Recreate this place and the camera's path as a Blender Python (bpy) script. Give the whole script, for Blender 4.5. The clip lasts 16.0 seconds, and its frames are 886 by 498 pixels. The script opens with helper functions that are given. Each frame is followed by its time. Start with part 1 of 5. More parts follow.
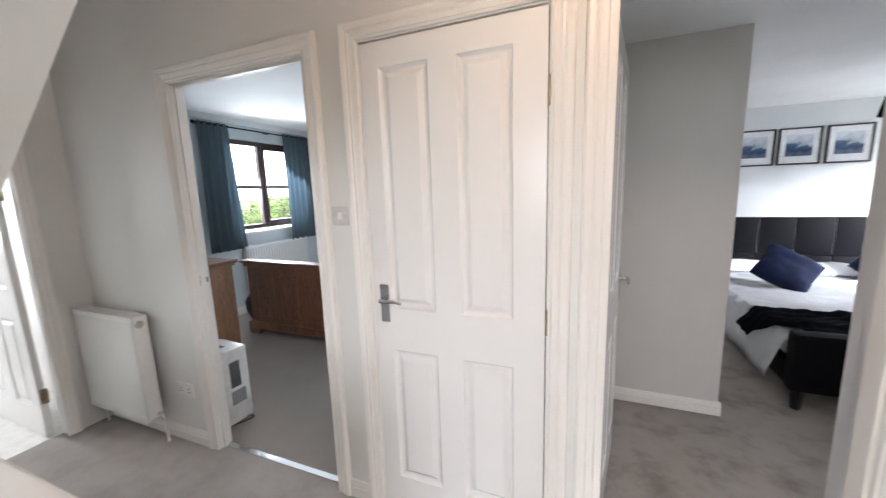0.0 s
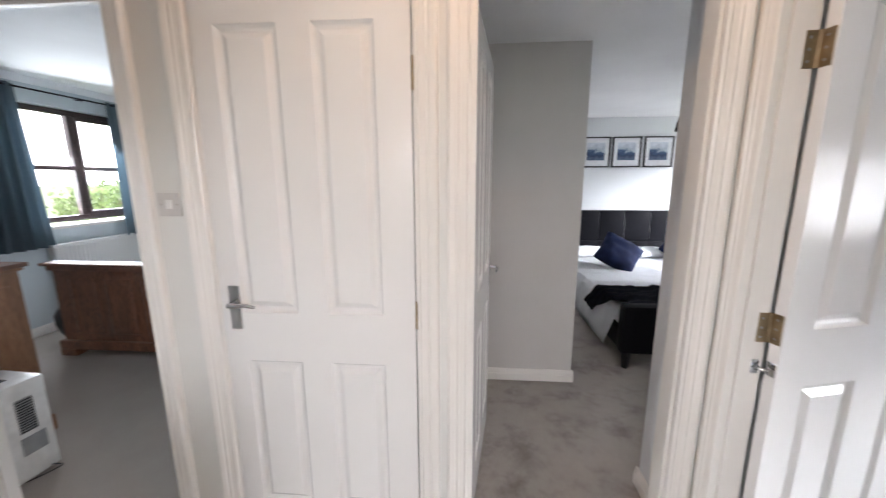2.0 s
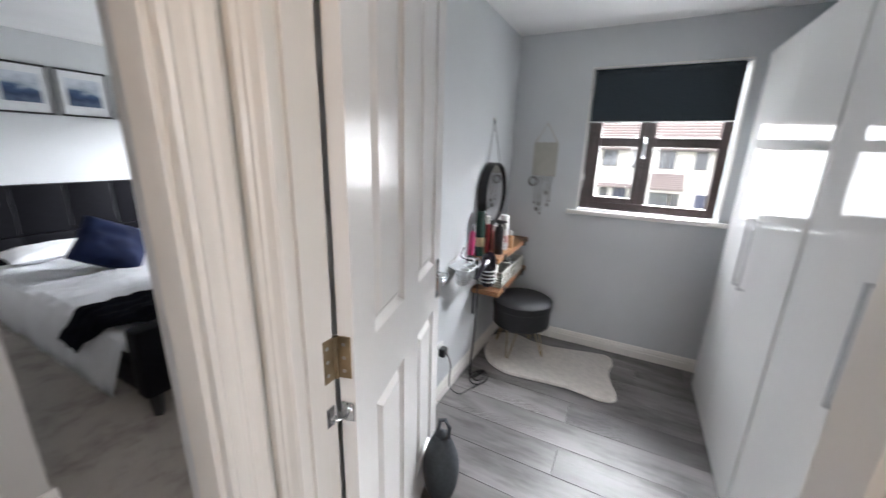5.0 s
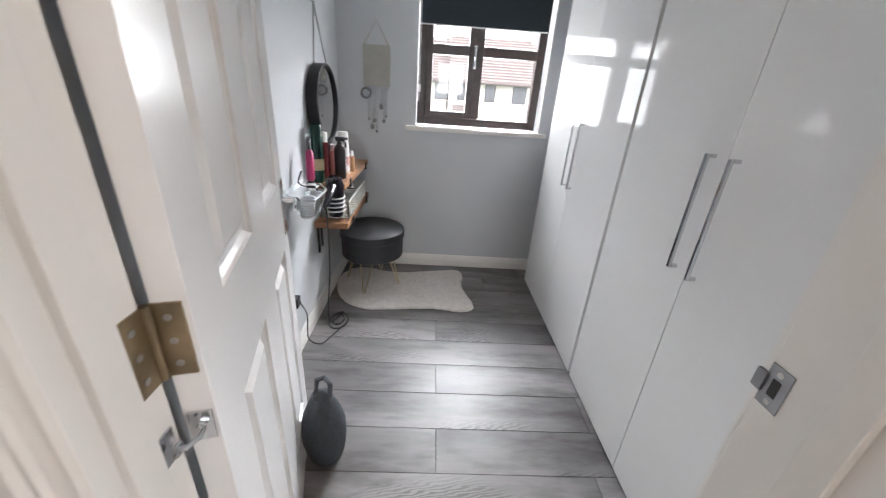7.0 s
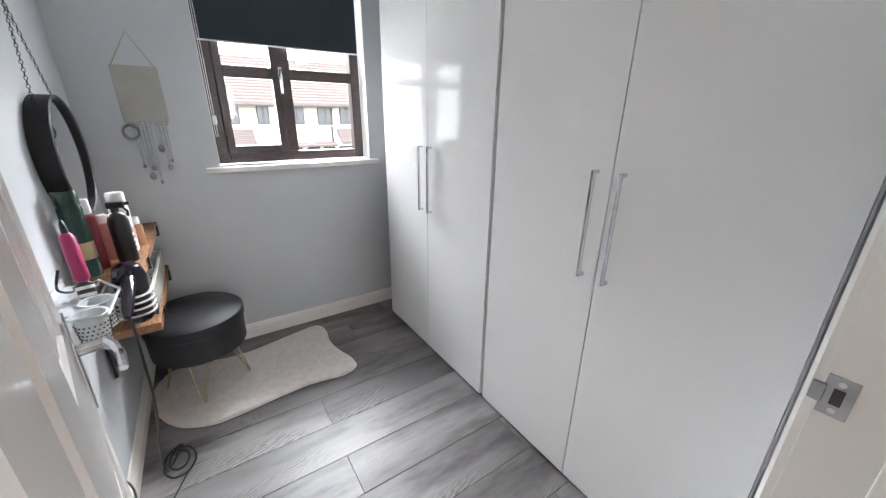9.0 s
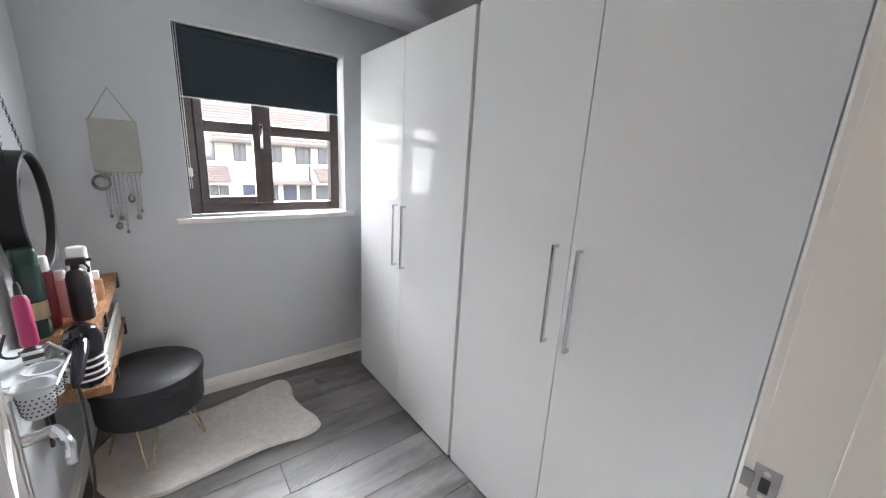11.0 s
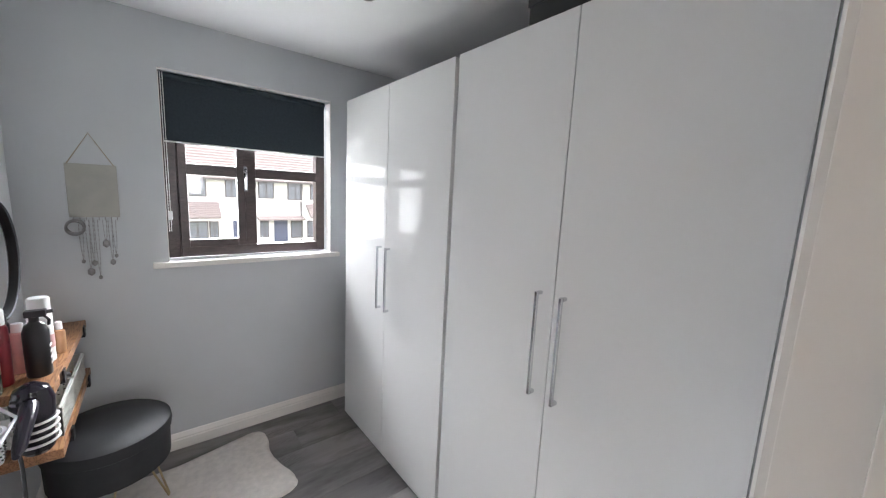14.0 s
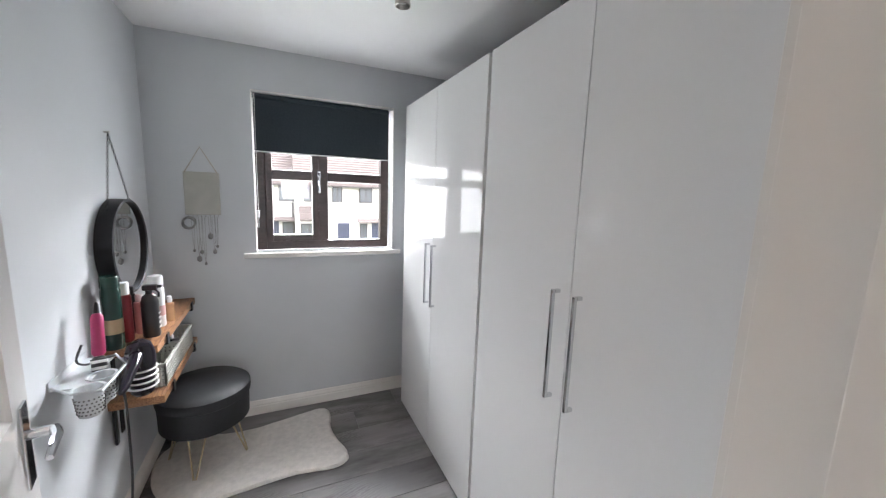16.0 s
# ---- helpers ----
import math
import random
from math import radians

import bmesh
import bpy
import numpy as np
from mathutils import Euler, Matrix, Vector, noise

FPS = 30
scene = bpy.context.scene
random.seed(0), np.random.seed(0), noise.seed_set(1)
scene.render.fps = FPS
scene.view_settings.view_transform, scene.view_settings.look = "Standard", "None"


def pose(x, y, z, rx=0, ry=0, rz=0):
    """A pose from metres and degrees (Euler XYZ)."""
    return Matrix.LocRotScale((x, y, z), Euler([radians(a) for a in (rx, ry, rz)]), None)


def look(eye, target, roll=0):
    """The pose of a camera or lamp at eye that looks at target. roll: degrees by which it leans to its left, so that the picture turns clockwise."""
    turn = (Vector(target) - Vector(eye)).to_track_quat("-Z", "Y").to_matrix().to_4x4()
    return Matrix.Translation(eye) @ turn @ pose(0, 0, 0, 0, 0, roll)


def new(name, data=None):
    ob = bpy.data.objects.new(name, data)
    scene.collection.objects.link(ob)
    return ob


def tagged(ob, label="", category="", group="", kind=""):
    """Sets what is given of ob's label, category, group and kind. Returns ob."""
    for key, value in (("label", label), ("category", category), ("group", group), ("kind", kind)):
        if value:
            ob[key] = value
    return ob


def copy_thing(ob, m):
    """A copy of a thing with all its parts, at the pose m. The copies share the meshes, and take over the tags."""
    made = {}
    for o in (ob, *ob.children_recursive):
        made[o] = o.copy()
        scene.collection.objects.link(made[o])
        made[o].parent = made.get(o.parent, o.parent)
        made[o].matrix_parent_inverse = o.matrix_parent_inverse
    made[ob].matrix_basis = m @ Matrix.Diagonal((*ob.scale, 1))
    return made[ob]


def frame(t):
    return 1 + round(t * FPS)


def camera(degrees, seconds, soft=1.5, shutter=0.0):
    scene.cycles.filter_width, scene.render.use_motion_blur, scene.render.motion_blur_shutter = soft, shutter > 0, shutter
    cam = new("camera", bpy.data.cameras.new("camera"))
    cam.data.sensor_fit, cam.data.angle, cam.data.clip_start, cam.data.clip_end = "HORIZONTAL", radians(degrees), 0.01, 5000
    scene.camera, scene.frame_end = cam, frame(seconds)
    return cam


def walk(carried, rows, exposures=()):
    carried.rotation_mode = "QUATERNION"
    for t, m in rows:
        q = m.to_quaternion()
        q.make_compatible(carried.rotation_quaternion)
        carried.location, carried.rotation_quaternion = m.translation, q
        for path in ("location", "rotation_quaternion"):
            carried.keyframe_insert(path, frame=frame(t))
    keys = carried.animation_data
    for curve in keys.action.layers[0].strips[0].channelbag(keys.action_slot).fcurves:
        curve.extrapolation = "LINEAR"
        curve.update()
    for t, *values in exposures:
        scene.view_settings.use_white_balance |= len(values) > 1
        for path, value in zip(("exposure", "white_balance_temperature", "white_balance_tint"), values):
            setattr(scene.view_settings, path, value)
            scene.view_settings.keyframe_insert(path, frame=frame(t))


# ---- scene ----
cam = camera(101.5, 16.0, soft=1.15, shutter=0.5)
PATH = [
    (0, (0.042, -0.052, 1.528), (-0.702, 1.777, 1.207), -1.9),
    (0.5, (0.05, -0.035, 1.539), (-0.487, 1.867, 1.231), -0.5),
    (1, (0.051, -0.014, 1.529), (-0.373, 1.916, 1.22), -0.3),
    (1.5, (0.055, -0.002, 1.522), (-0.305, 1.939, 1.196), -0.1),
    (2, (0.098, 0.043, 1.512), (-0.055, 2.002, 1.139), -0.2),
    (2.5, (0.146, 0.084, 1.5), (0.237, 2.038, 1.082), -0.3),
    (3, (0.184, 0.114, 1.488), (0.457, 2.042, 1.034), -0.2),
    (3.5, (0.274, 0.231, 1.473), (1.073, 1.992, 0.961), 1.8),
    (4, (0.45, 0.432, 1.497), (1.612, 1.978, 0.985), 0.7),
    (4.5, (0.546, 0.601, 1.469), (1.937, 1.961, 1.002), 0.8),
    (5, (0.549, 0.709, 1.48), (2.268, 1.584, 0.952), 1.7),
    (7.3, (0.792, 0.953, 1.315), (2.608, 0.728, 0.508), 3.0),
    (7.5, (0.838, 0.973, 1.327), (2.639, 0.64, 0.523), 2.1),
    (8, (0.924, 1.007, 1.334), (2.691, 0.478, 0.562), 1.4),
    (8.5, (1.013, 1.098, 1.351), (2.678, 0.256, 0.629), 0.6),
    (9, (1.052, 1.144, 1.356), (2.613, 0.103, 0.665), 0.6),
    (11.3, (1.025, 1.145, 1.467), (2.567, -0.049, 1.023), 3.5),
    (11.5, (1.022, 1.124, 1.476), (2.571, -0.069, 1.053), 3.7),
    (12, (1.024, 1.121, 1.487), (2.572, -0.087, 1.107), 3.8),
    (12.5, (1.024, 1.114, 1.493), (2.577, -0.101, 1.155), 4.0),
    (13, (1.031, 1.108, 1.497), (2.582, -0.112, 1.175), 4.0),
    (13.5, (1.033, 1.099, 1.503), (2.583, -0.128, 1.201), 3.3),
    (14, (1.039, 1.096, 1.49), (2.582, -0.143, 1.197), 2.7),
    (14.5, (1.029, 1.061, 1.483), (2.579, -0.171, 1.201), 2.4),
    (15, (0.976, 0.982, 1.479), (2.599, -0.155, 1.206), 1.3),
    (15.5, (0.925, 0.936, 1.467), (2.67, 0.001, 1.18), 2.0),
    (16, (0.897, 0.91, 1.471), (2.7, 0.094, 1.179), 2.0),
]
EXPOSURES = [(0.0, 1.95, 6400, 11), (2.0, 1.8, 6450, 12), (3.5, 2.0, 6400, 10), (4.0, 2.1, 6400, 10), (5.0, 1.68, 6450, 10), (7.5, 1.8, 6500, 10), (9.0, 1.9, 6500, 10), (11.5, 1.88, 6500, 10), (16.0, 1.85, 6500, 10)]
walk(cam, [(t, look(eye, target, roll)) for t, eye, target, roll in PATH], EXPOSURES)
# ---- world, sun, lamps ----
world = bpy.data.worlds.new("overcast_sky")
scene.world = world
world.use_nodes = True
wn = world.node_tree.nodes
sky = wn.new("ShaderNodeTexSky")
sky.sky_type, sky.sun_disc = "NISHITA", False
sky.sun_elevation, sky.sun_rotation, sky.air_density, sky.dust_density = radians(50), radians(200), 1.0, 6.0
wn["Background"].inputs[1].default_value = 0.15
sky_mix = wn.new("ShaderNodeMixRGB")
sky_mix.inputs[0].default_value = 0.65
sky_mix.inputs[2].default_value = (20.5, 20.6, 21.8, 1)
world.node_tree.links.new(sky.outputs[0], sky_mix.inputs[1])
world.node_tree.links.new(sky_mix.outputs[0], wn["Background"].inputs[0])


def sun_lamp():
    d = bpy.data.lights.new("sun", "SUN")
    d.energy, d.angle, d.color = 1.4, radians(20), (1.0, 0.97, 0.93)
    ob = new("sun", d)
    ob.matrix_world = pose(0, 0, 30, 40, 0, 20)


def area_lamp(name, eye, target, w, h, watts, colour):
    d = bpy.data.lights.new(name, "AREA")
    d.shape, d.size, d.size_y, d.energy, d.color = "RECTANGLE", w, h, watts, colour
    ob = new(name, d)
    ob.matrix_world = look(eye, target)
    return ob


sun_lamp()
DAY = (0.93, 0.955, 1.0)
WARM = (1.0, 0.60, 0.37)
# large area lamp added outside, out of view, to brighten the dressing room
area_lamp("sky_fill_lamp_east", (10.5, -2.6, 7.0), (3.4, 0.63, 1.4), 11.0, 7.0, 7400, DAY)
area_lamp("window_daylight_dressing", (3.51, 0.63, 1.40), (1.4, 1.1, 1.48), 0.74, 0.56, 4.8, DAY)
area_lamp("window_daylight_bedroom_a", (-4.32, 3.95, 1.65), (-2.4, 3.2, 0.3), 1.2, 1.15, 27, (0.86, 0.93, 1.0))
# lamp at an assumed window, added to light the black-bed bedroom
area_lamp("unseen_window_fill_bedroom_b", (4.35, 4.1, 1.6), (2.0, 4.0, 0.9), 1.5, 1.1, 3.7, DAY)
# added fill for the landing; no window is known behind it
area_lamp("unseen_window_fill_stairwell", (-0.1, -2.02, 1.6), (-1.6, 1.2, 1.0), 1.1, 1.1, 4.2, DAY)
# fill lamp in an invented bathroom window, lifts the landing's west end
area_lamp("unseen_window_fill_bathroom", (-5.02, 0.5, 1.6), (-3.2, 0.6, 0.7), 0.7, 0.8, 9, DAY)


def bulb(name, at, watts, r):
    d = bpy.data.lights.new(name, "POINT")
    d.energy, d.color, d.shadow_soft_size = watts, WARM, r
    ob = new(name, d)
    ob.location = at


bulb("landing_bulb", (0.22, 0.60, 2.42), 2.75, 0.08)


# ---- materials ----
def nodes(name, rough=0.5, metal=0.0):
    m = bpy.data.materials.new(name)
    m.use_nodes = True
    nt = m.node_tree
    b = nt.nodes["Principled BSDF"]
    b.inputs["Roughness"].default_value, b.inputs["Metallic"].default_value = rough, metal
    return m, nt, b


def coords(nt, scale=(1, 1, 1), kind="Object"):
    c = nt.nodes.new("ShaderNodeTexCoord")
    mp = nt.nodes.new("ShaderNodeMapping")
    mp.inputs["Scale"].default_value = scale
    nt.links.new(c.outputs[kind], mp.inputs[0])
    return mp.outputs[0]


def noise_tex(nt, vec, scale, detail=4.0, rough=0.5):
    n = nt.nodes.new("ShaderNodeTexNoise")
    n.inputs["Scale"].default_value, n.inputs["Detail"].default_value, n.inputs["Roughness"].default_value = scale, detail, rough
    nt.links.new(vec, n.inputs["Vector"])
    return n.outputs[0]


def ramp(nt, fac, stops):
    r = nt.nodes.new("ShaderNodeValToRGB")
    e = r.color_ramp.elements
    e[0].position, e[0].color = stops[0][0], (*stops[0][1], 1)
    e[1].position, e[1].color = stops[-1][0], (*stops[-1][1], 1)
    for p, c in stops[1:-1]:
        k = e.new(p)
        k.color = (*c, 1)
    nt.links.new(fac, r.inputs[0])
    return r.outputs[0]


def bump(nt, b, height, strength, distance=0.002):
    n = nt.nodes.new("ShaderNodeBump")
    n.inputs["Strength"].default_value, n.inputs["Distance"].default_value = strength, distance
    nt.links.new(height, n.inputs["Height"])
    nt.links.new(n.outputs[0], b.inputs["Normal"])


def mul(nt, a, b, fac=1.0):
    n = nt.nodes.new("ShaderNodeMixRGB")
    n.blend_type = "MULTIPLY"
    n.inputs[0].default_value = fac
    nt.links.new(a, n.inputs[1])
    nt.links.new(b, n.inputs[2])
    return n.outputs[0]


def tone(c, k):
    return tuple(min(1.0, v * k) for v in c)


def paint(name, c, rough=0.55, grain=260.0, amount=0.25, vary=0.05, coat=0.0):
    m, nt, b = nodes(name, rough)
    v = coords(nt)
    big = noise_tex(nt, v, 1.7, 3)
    nt.links.new(ramp(nt, big, [(0.3, tone(c, 1 - vary)), (0.7, tone(c, 1 + vary * 0.5))]), b.inputs["Base Color"])
    bump(nt, b, noise_tex(nt, v, grain, 3), amount, 0.0006)
    b.inputs["Coat Weight"].default_value = coat
    return m


def plain(name, c, rough=0.5, metal=0.0, vary=0.08, grain=60.0, amount=0.1, coat=0.0):
    m, nt, b = nodes(name, rough, metal)
    v = coords(nt)
    n = noise_tex(nt, v, grain * 0.3, 4)
    nt.links.new(ramp(nt, n, [(0.3, tone(c, 1 - vary)), (0.7, tone(c, 1 + vary))]), b.inputs["Base Color"])
    bump(nt, b, noise_tex(nt, v, grain, 4), amount, 0.001)
    b.inputs["Coat Weight"].default_value = coat
    return m


def carpet(name, dark, light, sc=6.0):
    m, nt, b = nodes(name, 0.95)
    v = coords(nt)
    patch = noise_tex(nt, v, sc, 6, 0.65)
    broad = noise_tex(nt, v, sc * 0.28, 3)
    fine = noise_tex(nt, v, 420, 3, 0.8)
    c1 = ramp(nt, patch, [(0.32, dark), (0.5, tone(light, 0.93)), (0.66, light)])
    c2 = ramp(nt, broad, [(0.3, (0.86, 0.86, 0.86)), (0.7, (1, 1, 1))])
    c3 = ramp(nt, fine, [(0.3, (0.8, 0.8, 0.8)), (0.7, (1, 1, 1))])
    nt.links.new(mul(nt, mul(nt, c1, c2), c3), b.inputs["Base Color"])
    b.inputs["Sheen Weight"].default_value = 0.15
    bump(nt, b, fine, 0.8, 0.004)
    return m


def wood(name, dark, light, stretch=(1, 1, 14), sc=3.0, rough=0.45, random_tint=0.0, coat=0.0):
    m, nt, b = nodes(name, rough)
    v = coords(nt, stretch)
    if random_tint:
        info = nt.nodes.new("ShaderNodeObjectInfo")
        add = nt.nodes.new("ShaderNodeVectorMath")
        sc_n = nt.nodes.new("ShaderNodeVectorMath")
        sc_n.operation = "SCALE"
        sc_n.inputs["Scale"].default_value = 37.0
        comb = nt.nodes.new("ShaderNodeCombineXYZ")
        for k in range(3):
            nt.links.new(info.outputs["Random"], comb.inputs[k])
        nt.links.new(comb.outputs[0], sc_n.inputs[0])
        nt.links.new(v, add.inputs[0])
        nt.links.new(sc_n.outputs[0], add.inputs[1])
        v = add.outputs[0]
    warp = nt.nodes.new("ShaderNodeTexNoise")
    warp.inputs["Scale"].default_value, warp.inputs["Detail"].default_value = sc, 2.0
    nt.links.new(v, warp.inputs["Vector"])
    rings = nt.nodes.new("ShaderNodeMath")
    rings.operation = "MULTIPLY"
    rings.inputs[1].default_value = 9.0
    nt.links.new(warp.outputs[0], rings.inputs[0])
    fr = nt.nodes.new("ShaderNodeMath")
    fr.operation = "PINGPONG"
    fr.inputs[1].default_value = 0.5
    nt.links.new(rings.outputs[0], fr.inputs[0])
    fine = noise_tex(nt, v, sc * 14, 5, 0.7)
    a = ramp(nt, fr.outputs[0], [(0.0, dark), (0.25, tone(light, 0.9)), (0.5, light)])
    f = ramp(nt, fine, [(0.3, (0.78, 0.78, 0.78)), (0.65, (1, 1, 1))])
    col = mul(nt, a, f)
    blotch = ramp(nt, noise_tex(nt, v, sc * 0.6, 2), [(0.3, (0.7, 0.7, 0.7)), (0.65, (1, 1, 1))])
    col = mul(nt, col, blotch)
    if random_tint:
        tint = ramp(nt, info.outputs["Random"], [(0.0, (1 - random_tint,) * 3), (1.0, (1, 1, 1))])
        col = mul(nt, col, tint)
    nt.links.new(col, b.inputs["Base Color"])
    bump(nt, b, fine, 0.25, 0.0008)
    b.inputs["Coat Weight"].default_value = coat
    return m


def glass_mat(name, rough=0.0):
    m, nt, b = nodes(name, rough)
    out = nt.nodes["Material Output"]
    tr, gl, mx, fr, pw, sc = (nt.nodes.new(k) for k in ("ShaderNodeBsdfTransparent", "ShaderNodeBsdfGlossy", "ShaderNodeMixShader", "ShaderNodeLayerWeight", "ShaderNodeMath", "ShaderNodeMath"))
    gl.inputs["Roughness"].default_value = 0.01
    fr.inputs[0].default_value = 0.5
    pw.operation, sc.operation = "POWER", "MULTIPLY_ADD"
    pw.inputs[1].default_value = 5.0
    sc.inputs[1].default_value, sc.inputs[2].default_value = 0.6, 0.025
    nt.links.new(fr.outputs["Facing"], pw.inputs[0])
    nt.links.new(pw.outputs[0], sc.inputs[0])
    nt.links.new(sc.outputs[0], mx.inputs[0])
    nt.links.new(tr.outputs[0], mx.inputs[1])
    nt.links.new(gl.outputs[0], mx.inputs[2])
    nt.links.new(mx.outputs[0], out.inputs[0])
    return m


def leaf_mat(name, a, b2):
    m, nt, b = nodes(name, 0.6)
    geo = nt.nodes.new("ShaderNodeNewGeometry")
    nt.links.new(ramp(nt, geo.outputs["Random Per Island"], [(0.0, a), (1.0, b2)]), b.inputs["Base Color"])
    return m


def oak_plank(name):
    m, nt, b = nodes(name, 0.40)
    b.inputs["Specular IOR Level"].default_value = 0.35
    info = nt.nodes.new("ShaderNodeObjectInfo")
    comb = nt.nodes.new("ShaderNodeCombineXYZ")
    for k in range(3):
        nt.links.new(info.outputs["Random"], comb.inputs[k])
    shift = nt.nodes.new("ShaderNodeVectorMath")
    shift.operation = "SCALE"
    shift.inputs["Scale"].default_value = 53.0
    nt.links.new(comb.outputs[0], shift.inputs[0])

    def moved(scale):
        add = nt.nodes.new("ShaderNodeVectorMath")
        nt.links.new(coords(nt, scale), add.inputs[0])
        nt.links.new(shift.outputs[0], add.inputs[1])
        return add.outputs[0]
    streak = noise_tex(nt, moved((45, 2.0, 1)), 1.0, 5, 0.6)
    blotch = noise_tex(nt, moved((7, 1.8, 1)), 1.0, 4, 0.6)
    tone_v = noise_tex(nt, moved((3, 0.9, 1)), 1.0, 2)
    wave = nt.nodes.new("ShaderNodeTexWave")
    wave.wave_type, wave.rings_direction = "RINGS", "Z"
    wave.inputs["Scale"].default_value, wave.inputs["Distortion"].default_value, wave.inputs["Detail"].default_value = 2.6, 7.0, 2.0
    wave.inputs["Detail Scale"].default_value = 1.6
    nt.links.new(moved((14, 3.0, 1)), wave.inputs["Vector"])
    base = ramp(nt, tone_v, [(0.3, (0.15, 0.143, 0.142)), (0.7, (0.35, 0.336, 0.332))])
    c = mul(nt, base, ramp(nt, streak, [(0.3, (0.88, 0.88, 0.88)), (0.62, (1, 1, 1))]))
    c = mul(nt, c, ramp(nt, blotch, [(0.32, (0.42, 0.41, 0.405)), (0.52, (1, 1, 1))]))
    lines = ramp(nt, wave.outputs["Fac"], [(0.3, (0.60, 0.59, 0.58)), (0.55, (1, 1, 1))])
    mask = ramp(nt, noise_tex(nt, moved((6, 1.5, 1)), 1.0, 1), [(0.57, (0, 0, 0)), (0.68, (1, 1, 1))])
    mx = nt.nodes.new("ShaderNodeMixRGB")
    mx.blend_type = "MULTIPLY"
    nt.links.new(mask, mx.inputs[0])
    nt.links.new(c, mx.inputs[1])
    nt.links.new(lines, mx.inputs[2])
    tint = ramp(nt, info.outputs["Random"], [(0.0, (0.72, 0.72, 0.73)), (1.0, (1, 1, 1))])
    nt.links.new(mul(nt, mx.outputs[0], tint), b.inputs["Base Color"])
    bump(nt, b, streak, 0.2, 0.0008)
    return m


M_WALL_L = paint("landing_wall_paint", (0.74, 0.735, 0.71), 0.5)
M_WALL_D = paint("dressing_wall_paint", (0.585, 0.605, 0.625), 0.5)
M_WALL_A = paint("bedroom_a_wall_paint", (0.62, 0.68, 0.71), 0.6)
M_WALL_B = paint("bedroom_b_wall_paint", (0.70, 0.72, 0.74), 0.6)
M_COL_B = paint("bedroom_b_cupboard_paint", (0.60, 0.58, 0.555), 0.6)
M_CEIL = paint("ceiling_paint", (0.86, 0.865, 0.87), 0.75, 90, 0.4)
M_TRIM = paint("gloss_trim_paint", (0.80, 0.775, 0.74), 0.36, 40, 0.12, 0.03, 0.15)
M_DOOR = paint("satin_door_paint", (0.80, 0.79, 0.78), 0.2, 300, 0.15, 0.02, 0.0)
M_CARPET = carpet("landing_carpet_beige", (0.36, 0.32, 0.29), (0.46, 0.42, 0.385), 5)
M_CARPET_A = carpet("bedroom_a_carpet_beige", (0.36, 0.31, 0.275), (0.42, 0.37, 0.33), 1.5)
M_CARPET_B = carpet("bedroom_b_carpet_grey", (0.27, 0.24, 0.215), (0.47, 0.43, 0.39), 4)
M_PLANK = oak_plank("grey_oak_laminate")
M_UNDER = plain("floor_underlay_dark", (0.05, 0.045, 0.04), 0.9)
M_SHELF = wood("rustic_shelf_pine", (0.20, 0.085, 0.035), (0.42, 0.21, 0.10), (1.2, 12, 12), 3, 0.45)
M_OAK = wood("red_brown_oak_furniture", (0.13, 0.052, 0.028), (0.25, 0.105, 0.055), (8, 8, 1.5), 2.5, 0.38, 0, 0.3)
M_OAK_TOP = wood("light_oak_chest", (0.27, 0.12, 0.055), (0.36, 0.17, 0.08), (8, 8, 1.5), 2.5, 0.38, 0, 0.3)
M_GLOSS = plain("white_gloss_lacquer", (0.80, 0.80, 0.795), 0.03, 0, 0.01, 4, 0.02, 0.0)
M_GLOSS.node_tree.nodes["Principled BSDF"].inputs["Specular IOR Level"].default_value = 0.13
# carcass kept darker than the doors; the tone supplies shade in the gaps
M_CARCASS = plain("darkened_wardrobe_carcass", (0.55, 0.55, 0.56), 0.35)
M_CHROME = plain("polished_chrome", (0.62, 0.63, 0.65), 0.12, 1.0, 0.05)
M_SATIN = plain("satin_nickel", (0.50, 0.48, 0.45), 0.28, 1.0)
M_STEEL = plain("zinc_plated_steel", (0.30, 0.30, 0.31), 0.3, 1.0, 0.2)
M_BRASS = plain("dull_brass_hinge", (0.36, 0.28, 0.18), 0.35, 1.0, 0.25)
M_BLACKM = plain("black_metal", (0.025, 0.025, 0.028), 0.45, 0.6)
M_BLACKP = plain("black_plastic", (0.02, 0.02, 0.023), 0.3)
M_WHITEP = plain("white_plastic", (0.78, 0.78, 0.77), 0.3)
M_SWITCH = plain("greyish_switch_plastic", (0.62, 0.605, 0.59), 0.3)
M_GREYP = plain("grey_plastic", (0.33, 0.34, 0.35), 0.4)
M_HOLDER = plain("pale_grey_holder", (0.62, 0.65, 0.67), 0.35)
M_WINFRAME = wood("brown_window_frame", (0.045, 0.028, 0.026), (0.085, 0.055, 0.052), (1, 1, 8), 6, 0.3)
M_GLASS = glass_mat("window_glass")
M_MIRROR = plain("mirror_silver", (0.86, 0.87, 0.88), 0.01, 1.0, 0.0, 1, 0.0)
M_BLIND = plain("charcoal_blind_fabric", (0.040, 0.050, 0.060), 0.85, 0, 0.1, 300, 0.4)
M_LEATHER = plain("black_leather", (0.006, 0.006, 0.008), 0.52, 0, 0.15, 120, 0.35)
M_STOOLTOP = plain("dark_grey_velvet", (0.024, 0.025, 0.028), 0.55, 0, 0.12, 90, 0.3)
M_RUG = plain("cream_faux_fur", (0.70, 0.665, 0.63), 0.95, 0, 0.09, 110, 1.0)
M_DUVET = plain("white_cotton", (0.80, 0.81, 0.84), 0.85, 0, 0.04, 26, 0.8)
